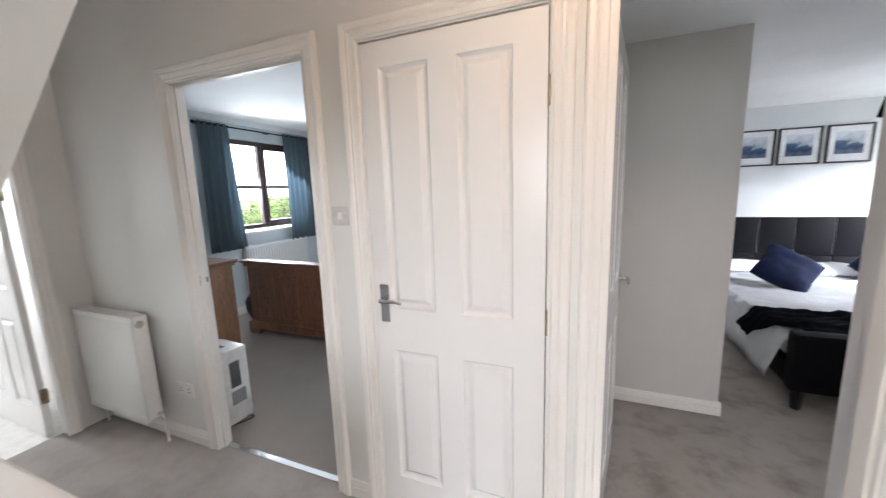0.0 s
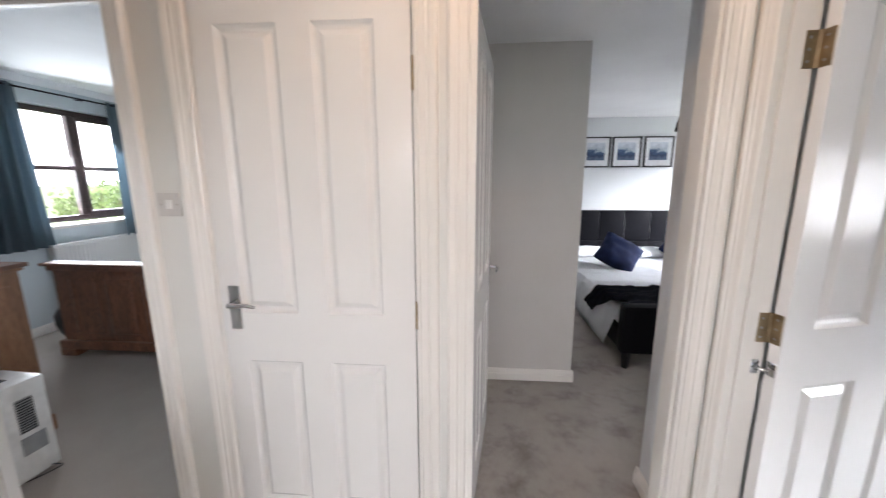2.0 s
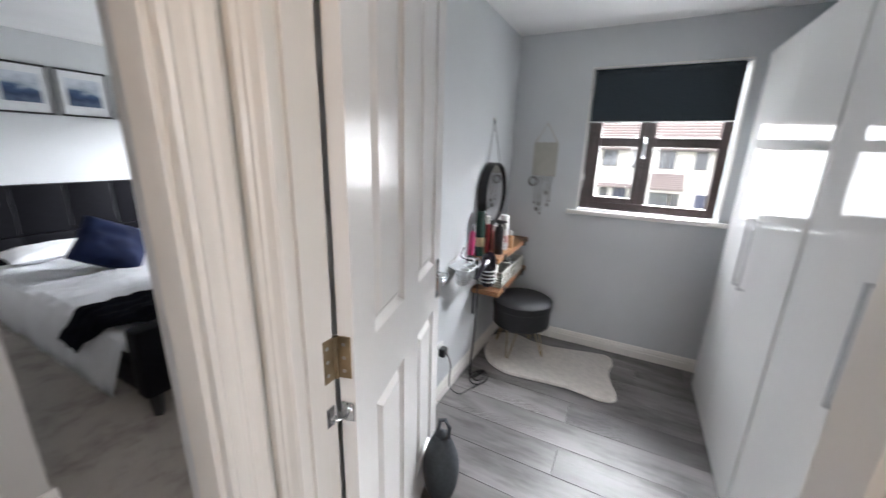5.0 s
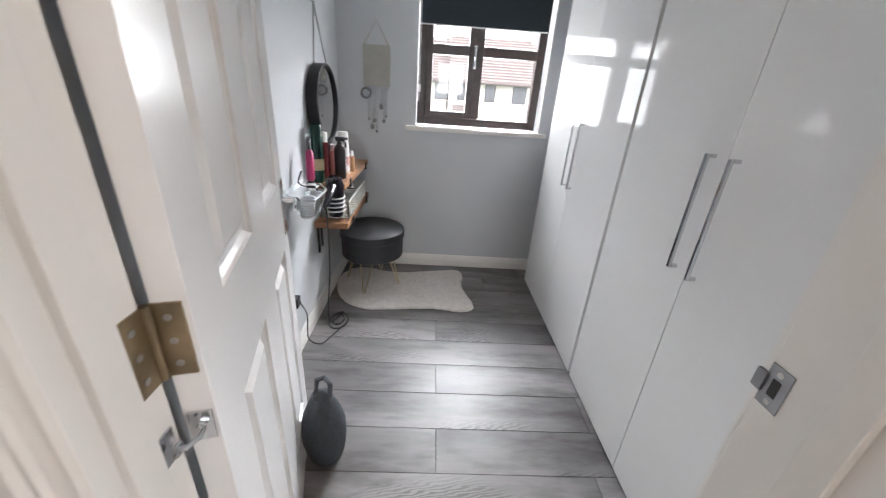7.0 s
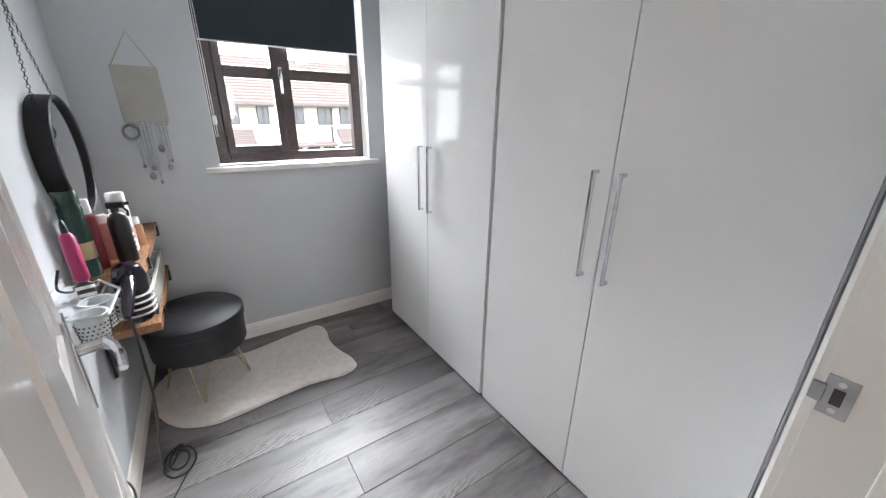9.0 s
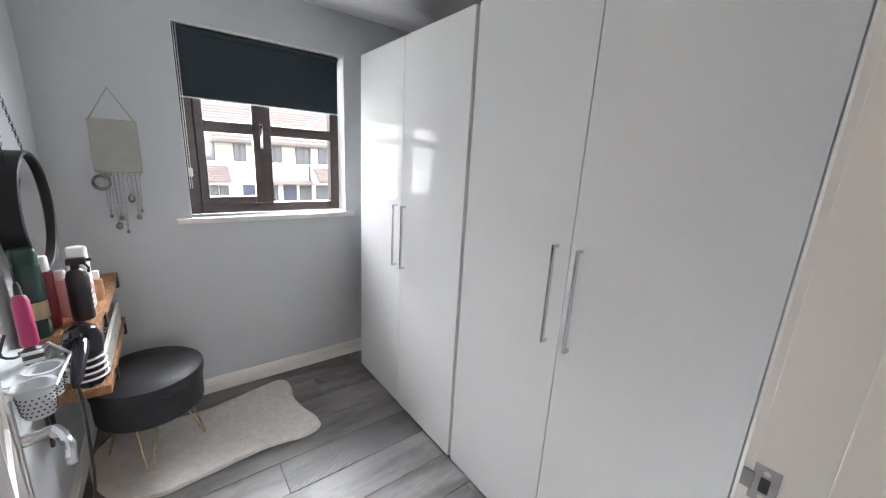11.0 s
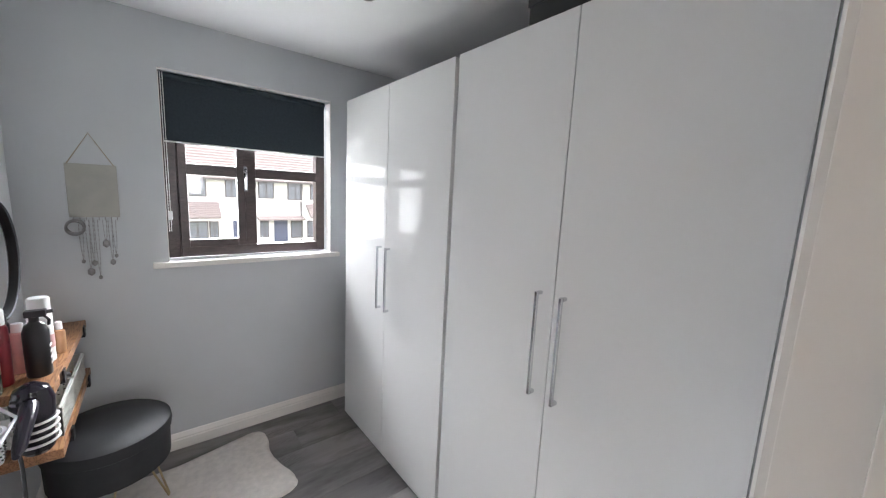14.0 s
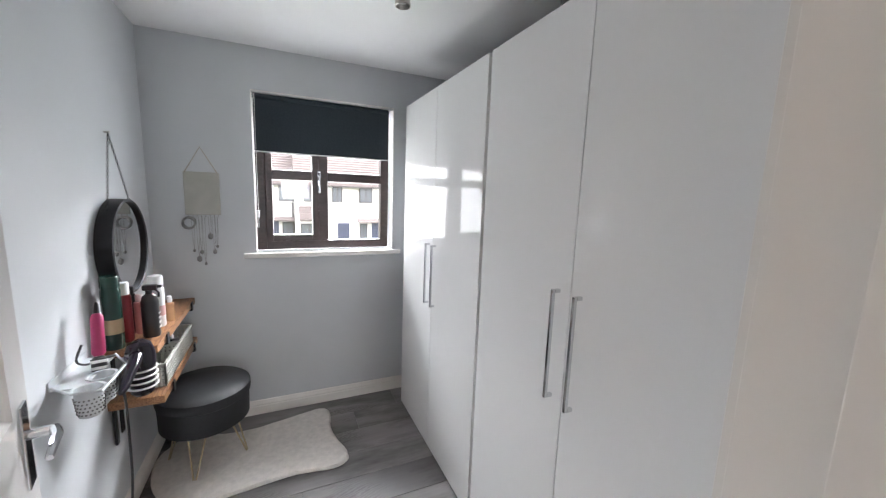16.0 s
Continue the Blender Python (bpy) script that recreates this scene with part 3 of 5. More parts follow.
def door_leaf(name, at, turn, w, h, panels, label, t=0.036, side=1, lever_at=0.055, hz=1.03, both=True, hinge_z=(0.2, 1.03, 1.85), mirror=False):
    """A moulded four-panel door. Hinge at x = 0, leaf along +x, thickness from y = 0 to t."""
    d = thing(name, at, label, "door", turn=turn)
    xs = [0, panels[0], panels[1], panels[2], panels[3], w]
    zs = [0.006, panels[4], panels[5], panels[6], panels[7], h]
    bm = bmesh.new()

    def quad(b, p):
        b.faces.new([b.verts.new(q) for q in p])
    for y in (0.0, t):
        for i in range(5):
            for j in range(5):
                if i in (1, 3) and j in (1, 3):
                    continue
                quad(bm, [(xs[i], y, zs[j]), (xs[i + 1], y, zs[j]), (xs[i + 1], y, zs[j + 1]), (xs[i], y, zs[j + 1])])
    for p in ([(0, 0, zs[0]), (0, t, zs[0]), (0, t, h), (0, 0, h)], [(w, 0, zs[0]), (w, t, zs[0]), (w, t, h), (w, 0, h)], [(0, 0, h), (w, 0, h), (w, t, h), (0, t, h)], [(0, 0, zs[0]), (w, 0, zs[0]), (w, t, zs[0]), (0, t, zs[0])]):
        quad(bm, p)
    bmesh.ops.remove_doubles(bm, verts=bm.verts, dist=1e-5)
    part("slab", bm, M_DOOR, d)
    for i in (1, 3):
        for j in (1, 3):
            bm = bmesh.new()
            for y, s in ((0.0, 1), (t, -1)):
                prev = None
                for ins, dep in ((0, 0), (0.003, 0.006), (0.010, 0.014), (0.016, 0.0165), (0.023, 0.0165), (0.041, 0.004), (0.045, 0.0015)):
                    q = [bm.verts.new((x, y + s * dep, z)) for x, z in ((xs[i] + ins, zs[j] + ins), (xs[i + 1] - ins, zs[j] + ins), (xs[i + 1] - ins, zs[j + 1] - ins), (xs[i] + ins, zs[j + 1] - ins))]
                    if prev:
                        for k in range(4):
                            bm.faces.new((prev[k], prev[(k + 1) % 4], q[(k + 1) % 4], q[k]))
                    prev = q
                bm.faces.new(prev)
            part("panel", bm, M_DOOR, d)
    for s, y in ((-1, 0.0), (1, t)):
        lever(d, (w - lever_at, y, hz), -1, s)
    for z in hinge_z:
        hg = part("hinge", lathe(bmesh.new(), [(0.0055, -0.05), (0.0055, 0.05)], 10), M_BRASS, d, "dull brass hinge", (-0.006, -0.004 if side < 0 else t + 0.004, z), smooth=True)
        bm = boxed(0.003, 0.006, -0.001 if side < 0 else -0.034, 0.034 if side < 0 else 0.001, -0.05, 0.05)
        part("hinge_plate", bm, M_BRASS, hg)
        for k in (-0.032, 0.0, 0.032):
            part("screw", lathe(bmesh.new(), [(0.0045, 0.0), (0.0045, -0.001)], 8, (0.0028, 0.018 if side < 0 else -0.018, k), "x"), M_SATIN, hg)
    return d


PAN = (0.10, 0.287, 0.427, 0.615, 0.205, 0.84, 1.04, 2.015)


def flip(p, w):
    return (w - p[3], w - p[2], w - p[1], w - p[0], *p[4:])


door_leaf("door_cupboard", (OP_C[1] - 0.004, W + 0.034, 0), 180, 0.737, 2.112, (0.118, 0.326, 0.440, 0.655, 0.19, 0.83, 1.025, 2.015), "closed white moulded four-panel cupboard door", side=1, hz=1.045)
D_TURN = 14.5
door_leaf("door_dressing", (1.080, 1.187, 0), D_TURN, 0.80, 2.112, flip((0.10, 0.315, 0.465, 0.685, 0.205, 0.84, 1.04, 2.015), 0.80), "open white moulded four-panel door with chrome lever, dressing room", side=1, hz=0.965, hinge_z=(0.22, 1.04, 1.87))
dd = bpy.data.objects["door_dressing"]
for z in (0.22, 1.04, 1.87):
    hp = part("lining_hinge_plate", boxed(1.026, 1.0595, OP_D[1] - 0.0025, OP_D[1], z - 0.05, z + 0.05), M_BRASS, dd, "dull brass hinge plate")
    hp.matrix_basis = dd.matrix_world.inverted()
    for k in (-0.032, 0.0, 0.032):
        part("screw", lathe(bmesh.new(), [(0.0045, OP_D[1] - 0.0035), (0.0045, OP_D[1] - 0.002)], 8, (1.040, 0, z + k), "y"), M_SATIN, hp)
door_leaf("door_bedroom_b", (OP_B[0] + 0.014, WB + 0.02, 0), 82.5, 0.74, 2.112, flip(PAN, 0.74), "open white moulded four-panel door into the black-bed bedroom", side=1, hz=1.0)
door_leaf("door_bathroom", (-3.24, 1.0, 0), 180, 0.76, 2.02, flip((0.10, 0.30, 0.44, 0.65, 0.205, 0.80, 1.0, 1.92), 0.76), "open white moulded four-panel door standing into a pale room", side=-1, hinge_z=(0.28, 1.6))


def plate_thing(name, at, turn, w, h, label, cat, build):
    th = thing(name, at, label, cat, turn=turn)
    part("faceplate", boxed(-w / 2, w / 2, -0.009, 0, -h / 2, h / 2, bev=0.003), M_SWITCH if cat == "light switch" else M_WHITEP, th)
    build(th)
    return th


def switch_bits(th):
    part("rocker", boxed(-0.011, 0.011, -0.013, -0.0085, -0.016, 0.016, bev=0.002), M_WHITEP, th)
    for x in (-0.031, 0.031):
        part("screw", lathe(bmesh.new(), [(0.004, -0.010), (0.004, -0.0085)], 8, (x, 0, 0), "y"), M_SATIN, th)


def socket_bits(th):
    for x in (-0.036, 0.036):
        part("switch_rocker", boxed(x - 0.006 + (0.022 if x < 0 else -0.022), x + 0.006 + (0.022 if x < 0 else -0.022), -0.0125, -0.0085, 0.012, 0.03, bev=0.001), M_WHITEP, th)
        # pin holes are dark patches on a solid plate
        for dx, dz, a, b in ((0, 0.008, 0.003, 0.005), (-0.011, -0.014, 0.004, 0.002), (0.011, -0.014, 0.004, 0.002)):
            part("pin_hole_patch", boxed(x + dx - a, x + dx + a, -0.0096, -0.0089, dz - b, dz + b), M_HOLE, th)


plate_thing("light_switch", (-0.985, W, 1.43), 0, 0.086, 0.086, "white plastic light switch beside the cupboard door", "light switch", switch_bits)
plate_thing("wall_socket", (-2.26, W, 0.355), 0, 0.146, 0.086, "white double wall socket below the landing radiator wall", "wall socket", socket_bits)
plate_thing("wall_socket", (2.18, LW, 0.36), 0, 0.146, 0.086, "white double wall socket with a black plug in it", "wall socket", socket_bits)


def latch(at, turn, lip=-1, name="strike_plate", label="steel strike plate on the door lining"):
    s = thing(name, at, label, "strike plate", turn=turn)
    part("plate", boxed(-0.016, 0.016, 0, 0.002, -0.032, 0.032, bev=0.0008), M_STEEL, s)
    part("keeper", boxed(min(lip * 0.028, lip * 0.013), max(lip * 0.028, lip * 0.013), 0, 0.006, -0.015, 0.015, bev=0.0015), M_STEEL, s)
    # the hole is a dark block, its depth only painted
    part("latch_hole_patch", boxed(-0.006, 0.006, 0.0012, 0.0026, -0.013, 0.013), M_HOLE, s)
    for z in (-0.022, 0.022):
        part("screw", lathe(bmesh.new(), [(0.0045, 0.001), (0.0045, 0.003)], 8, (0, 0, z), "y"), M_SATIN, s)
    return s


latch((DXB - 0.018, OP_D[0], 0.99), 0, 1)
latch((OP_A[0] + 0.001, W + 0.034, 1.06), 270)
# hook and eye between the door and its lining
hk = thing("cabin_hook", (1.052, OP_D[1] - 0.001, 0.905), "small chrome cabin hook bridging door and lining", "door hook")
part("base_plate", boxed(-0.028, -0.002, -0.003, 0.0, -0.024, 0.024, bev=0.001), M_CHROME, hk)
part("eye_plate", boxed(-0.003, 0.0, -0.015, 0.015, -0.024, 0.024, bev=0.001), M_CHROME, hk, at=(0.0215, -0.0215, 0.0), turn=14.5)
part("ring", tube(bmesh.new(), [(-0.016 + 0.008 * math.cos(q * 0.5236), -0.010 - 0.004, 0.008 * math.sin(q * 0.5236)) for q in range(12)], 0.0022, 6, True), M_CHROME, hk, smooth=True)
part("hook", tube(bmesh.new(), [(-0.018, -0.012, 0.004), (-0.012, -0.022, 0.0), (0.004, -0.028, -0.002), (0.014, -0.028, 0.002), (0.013, -0.022, 0.008)], 0.0034), M_CHROME, hk, smooth=True)
db = bpy.data.objects["door_bedroom_b"]
for z in (0.24, 1.06, 1.88):
    hp = part("lining_hinge_plate", boxed(OP_B[0] + 0.0003, OP_B[0] + 0.0030, W + 0.045, W + 0.079, z - 0.05, z + 0.05), M_BRASS, db, "dull brass hinge plate")
    hp.matrix_basis = db.matrix_world.inverted()
for nm, z in (("door_stop", 0.12),):
    ds = thing(nm, (0.165, 2.26, 0), "small black rubber doorstop at the open door", "doorstop")
    part("rubber", lathe(bmesh.new(), [(0.017, 0), (0.02, 0.01), (0.02, 0.03), (0.014, 0.036)], 14), M_BLACKP, ds, smooth=True)


# ---- dressing room ----
def sash_window(name, x, y0, y1, z0, z1, t, mid, transom, mat, label, out=1, opener=None, bar=0.05):
    """A window in a wall along y. x: inner face of the frame; out: the way outdoors."""
    w = thing(name, (x, 0, 0), label, "window")
    tagged(w, kind="structure")
    f = 0.055

    def B(bm, ya, yb, za, zb, d0=0.0, d1=t, bev=0.004):
        return box(bm, min(out * d0, out * d1), max(out * d0, out * d1), ya, yb, za, zb, bev)
    bm = bmesh.new()
    B(bm, y0, y0 + f, z0, z1)
    B(bm, y1 - f, y1, z0, z1)
    B(bm, y0 + f, y1 - f, z0, z0 + f)
    B(bm, y0 + f, y1 - f, z1 - f, z1)
    B(bm, mid - 0.03, mid + 0.03, z0 + f, z1 - f)
    part("window_frame", bm, mat, w)
    cells = [(y0 + f, mid - 0.03), (mid + 0.03, y1 - f)]
    for k, (a, b) in enumerate(cells):
        g = 0.0
        if opener == k:
            g = 0.04
            bm = bmesh.new()
            B(bm, a, a + g, z0 + f, z1 - f, -0.014, t * 0.6)
            B(bm, b - g, b, z0 + f, z1 - f, -0.014, t * 0.6)
            B(bm, a + g, b - g, z0 + f, z0 + f + g, -0.014, t * 0.6)
            B(bm, a + g, b - g, z1 - f - g, z1 - f, -0.014, t * 0.6)
            part("casement", bm, mat, w)
        part("transom", B(bmesh.new(), a + g, b - g, transom - bar / 2, transom + bar / 2, 0.0, t * 0.7), mat, w)
        for za, zb in ((z0 + f + g, transom - bar / 2), (transom + bar / 2, z1 - f - g)):
            p = part("pane", boxed(out * t * 0.45 - 0.003, out * t * 0.45 + 0.003, a + g, b - g, za, zb), M_GLASS, w)
            p.visible_shadow = False
    return w


wd = sash_window("window_dressing", WW + 0.075, 0.205, 1.045, 1.092, 2.035, 0.06, 0.645, 1.566, M_WINFRAME, "brown framed casement window with four panes", 1, 1, 0.06)
hd = part("window_handle", boxed(-0.022, -0.012, 0.662, 0.682, 1.46, 1.60, bev=0.003), M_CHROME, wd, "chrome window handle")
part("grip", tube(bmesh.new(), [(-0.03, 0.672, 1.585), (-0.042, 0.672, 1.56), (-0.04, 0.672, 1.51), (-0.036, 0.672, 1.47)], [0.007, 0.008, 0.007, 0.006]), M_CHROME, hd, smooth=True)
struct("window_sill_dressing", boxed(WW - 0.035, WW + 0.074, 0.14, 1.115, 1.055, 1.0845, bev=0.005), M_TRIM, "white painted window board")
# thin white plates added to give the grey reveal its daylight brightness
struct("trim_reveal_side_lit", boxed(WW + 0.002, WW + 0.074, WIN[0] + 0.0005, WIN[0] + 0.004, 1.086, 2.038), M_TRIM)
struct("trim_reveal_side_lit", boxed(WW + 0.002, WW + 0.074, WIN[1] - 0.004, WIN[1] - 0.0005, 1.086, 2.038), M_TRIM)
struct("trim_reveal_head_lit", boxed(WW + 0.002, WW + 0.074, WIN[0] + 0.005, WIN[1] - 0.005, 2.036, 2.0395), M_TRIM)
bl = thing("roller_blind", (WW + 0.03, 0, 0), "charcoal roller blind pulled one third down in the window", "blind")
part("fabric", boxed(-0.001, 0.001, 0.225, 1.04, 1.70, 2.0), M_BLIND, bl)
part("hem_bar", boxed(-0.004, 0.004, 0.225, 1.04, 1.692, 1.70, bev=0.002), M_WHITEP, bl)
part("roller", lathe(bmesh.new(), [(0.016, 0.222), (0.016, 1.043)], 14, (0.004, 0, 2.012), "y"), M_BLIND, bl, smooth=True)
part("headrail", boxed(-0.022, 0.03, 0.192, 1.048, 2.029, 2.039, bev=0.002), M_WHITEP, bl)
bm = bmesh.new()
for dy in (0.0, 0.009):
    tube(bm, [(-0.022, 1.030 + dy, 2.02), (-0.022, 1.030 + dy, 1.24)], 0.0016, 6)
    for k in range(48):
        bmesh.ops.create_icosphere(bm, subdivisions=1, radius=0.0026, matrix=Matrix.Translation((-0.022, 1.030 + dy, 2.02 - k * 0.0165)))
part("bead_chain", bm, M_WHITEP, bl)
part("chain_clip", boxed(-0.030, -0.014, 1.022, 1.042, 1.30, 1.345, bev=0.004), M_WHITEP, bl)


def wardrobe(name, x0, label, handle_drop=0.0):
    w = thing(name, (x0, 0.17, DZ), label, "wardrobe")
    H, Dp = 2.012 - DZ, 0.56
    # darkened carcass panels, so gaps between doors and units read as shaded
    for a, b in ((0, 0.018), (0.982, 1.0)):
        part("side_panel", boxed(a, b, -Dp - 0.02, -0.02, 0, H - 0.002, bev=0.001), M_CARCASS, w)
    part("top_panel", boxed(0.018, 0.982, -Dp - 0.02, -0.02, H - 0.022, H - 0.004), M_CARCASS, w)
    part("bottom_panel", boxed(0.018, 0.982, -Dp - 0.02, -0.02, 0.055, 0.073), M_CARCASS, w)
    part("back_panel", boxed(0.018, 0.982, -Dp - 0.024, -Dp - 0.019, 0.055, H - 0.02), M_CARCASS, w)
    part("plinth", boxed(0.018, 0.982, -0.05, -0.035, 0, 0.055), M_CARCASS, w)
    for k, (a, b, hx) in enumerate(((0.004, 0.498, 0.461), (0.5015, 0.996, 0.546))):
        dr = part("door", boxed(a, b, -0.018, 0.0, 0.012, H, bev=0.0012), M_GLOSS, w, "white high-gloss wardrobe door")
        bm = bmesh.new()
        box(bm, hx - 0.005, hx + 0.005, 0.018, 0.028, 0.852, 1.188, 0.0015)
        for z in (0.857, 1.183):
            box(bm, hx - 0.005, hx + 0.005, 0.0, 0.018, z - 0.005, z + 0.005)
        part("handle", bm, M_CHROME, dr, "chrome bar handle")
    return w


wardrobe("wardrobe", 1.150, "white high-gloss double wardrobe with chrome bar handles, near the doorway")
wardrobe("wardrobe", 2.165, "white high-gloss double wardrobe with chrome bar handles, near the window")


def storage_box():
    b = thing("storage_box", (1.76, -0.06, 2.012), "black cardboard storage box on the wardrobe top", "storage box")
    part("body", boxed(-0.16, 0.16, -0.18, 0.12, 0, 0.15, bev=0.003), M_BLACKP, b)
    part("lid", boxed(-0.165, 0.165, -0.185, 0.125, 0.12, 0.165, bev=0.003), M_BLACKP, b)
    for x in (-0.13, 0.0, 0.13):
        part("stud", lathe(bmesh.new(), [(0.006, 0.125), (0.006, 0.128)], 10, (x, 0, 0.14), "y"), M_CHROME, b)


storage_box()


def stool():
    s = thing("stool", (3.00, 1.295, DZ + 0.022), "round dark grey stool on brass hairpin legs on the cream rug", "stool")
    n = 40
    part("base_drum", lathe(bmesh.new(), [(0.195, 0.225), (0.202, 0.23), (0.204, 0.34), (0.204, 0.352)], n), M_STOOLTOP, s, smooth=True)
    part("seat", lathe(bmesh.new(), [(0.203, 0.352), (0.210, 0.357), (0.213, 0.38), (0.210, 0.404), (0.19, 0.418), (0.11, 0.426), (0.02, 0.428)], n), M_STOOLTOP, s, smooth=True)
    for k in range(4):
        a = radians(-10 + 90 * k)
        c, q = math.cos(a), math.sin(a)
        t = (-q, c)
        pts = [(0.12 * c + 0.045 * t[0], 0.12 * q + 0.045 * t[1], 0.23), (0.185 * c + 0.006 * t[0], 0.185 * q + 0.006 * t[1], 0.008), (0.185 * c - 0.006 * t[0], 0.185 * q - 0.006 * t[1], 0.008), (0.12 * c - 0.045 * t[0], 0.12 * q - 0.045 * t[1], 0.23)]
        part("leg", tube(bmesh.new(), pts, 0.0042, 8), M_GOLD, s, "brass hairpin leg", smooth=True)


stool()


def rug():
    bm = bmesh.new()
    outl = [(-0.45, 0.02), (-0.44, 0.13), (-0.38, 0.215), (-0.27, 0.235), (-0.15, 0.195), (0.0, 0.185), (0.15, 0.215), (0.28, 0.245), (0.36, 0.265), (0.425, 0.25), (0.44, 0.17), (0.425, 0.05), (0.445, -0.07), (0.48, -0.18), (0.475, -0.265), (0.40, -0.30), (0.30, -0.285), (0.20, -0.275), (0.08, -0.285), (-0.05, -0.30), (-0.20, -0.31), (-0.33, -0.25), (-0.41, -0.14)]
    pts = []
    n = len(outl)
    for i in range(n):
        p0, p1, p2, p3 = (Vector(outl[(i + k) % n]) for k in (-1, 0, 1, 2))
        for k in range(6):
            t = k / 6
            pts.append(0.5 * ((2 * p1) + (p2 - p0) * t + (2 * p0 - 5 * p1 + 4 * p2 - p3) * t * t + (3 * p1 - p0 - 3 * p2 + p3) * t ** 3))
    rings = []
    for s, z in ((1.0, 0.0), (1.01, 0.006), (0.985, 0.018), (0.93, 0.022), (0.75, 0.02), (0.5, 0.022), (0.25, 0.02)):
        ring = []
        for p in pts:
            j = 1 + 0.004 * noise.noise(Vector((p.x * 40, p.y * 40, s * 9))) / max(0.2, p.length)
            q = p * s * j
            zz = z + (0.004 * noise.noise(Vector((q.x * 22, q.y * 22, 3))) if z > 0.01 else 0)
            ring.append(bm.verts.new((q.x, q.y, zz)))
        rings.append(ring)
    m = len(pts)
    for a, b in zip(rings, rings[1:]):
        for i in range(m):
            bm.faces.new((a[i], a[(i + 1) % m], b[(i + 1) % m], b[i]))
    bm.faces.new(rings[-1])
    bm.faces.new(rings[0][::-1])
    solo("rug", bm, M_RUG, "cream faux-sheepskin rug with a wavy edge on grey laminate", "rug", at=(2.985, 1.09, DZ), turn=-90, smooth=True)


rug()


def bracket_shelf(x0, x1, z, label, depth=0.19, ends=0.035):
    s = thing("wall_shelf", (x0, LW, z), label, "shelf")
    bm = boxed(0, x1 - x0, -depth, -0.002, 0, 0.034, bev=0.003)
    part("board", bm, M_SHELF, s)
    for x in (0.12, x1 - x0 - 0.12):
        b = part("bracket", boxed(x - 0.015, x + 0.015, -0.006, -0.001, -0.16, 0.034), M_BLACKM, s, "black steel bracket")
        bm = boxed(x - 0.015, x + 0.015, -depth - 0.004, -0.006, -0.006, -0.0005)
        box(bm, x - 0.015, x + 0.015, -depth - 0.010, -depth - 0.004, -0.006, 0.04)
        part("arm", bm, M_BLACKM, b)
    return s


bracket_shelf(2.62, 3.335, 0.802, "rustic wooden upper wall shelf crowded with hair products")
bracket_shelf(2.655, 3.335, 0.566, "rustic wooden lower wall shelf holding two baskets")


def wall_mirror():
    w = thing("wall_mirror", (2.885, LW, 1.205), "round wall mirror with a deep black rim hanging from a chain", "mirror")
    R = 0.205
    part("rim", lathe(bmesh.new(), [(R - 0.012, -0.002), (R, -0.002), (R, -0.058), (R - 0.006, -0.062), (R - 0.012, -0.058), (R - 0.012, -0.046), (R - 0.012, -0.002)], 56, axis="y", caps=False), M_BLACKM, w, smooth=True)
    part("glass", lathe(bmesh.new(), [(R - 0.012, -0.040), (R - 0.012, -0.046)], 56, axis="y"), M_MIRROR, w)
    bm = bmesh.new()
    for sx in (-1, 1):
        a, b = Vector((sx * 0.13, -0.03, 0.16)), Vector((0.0, -0.012, 0.475))
        for k in range(27):
            p = a.lerp(b, (k + 0.5) / 27)
            r = 0.0045
            u, v = ((b - a).normalized(), Vector((0, 1, 0)) if k % 2 else (b - a).cross(Vector((0, 1, 0))).normalized())
            tube(bm, [p + 1.6 * r * math.cos(q * math.pi / 3) * u + r * math.sin(q * math.pi / 3) * v for q in range(6)], 0.0012, 4, True)
    part("chain", bm, M_BLACKM, w)
    part("nail", lathe(bmesh.new(), [(0.004, 0), (0.004, -0.016), (0.007, -0.018)], 8, (0, 0, 0.478), "y"), M_SATIN, w)


wall_mirror()


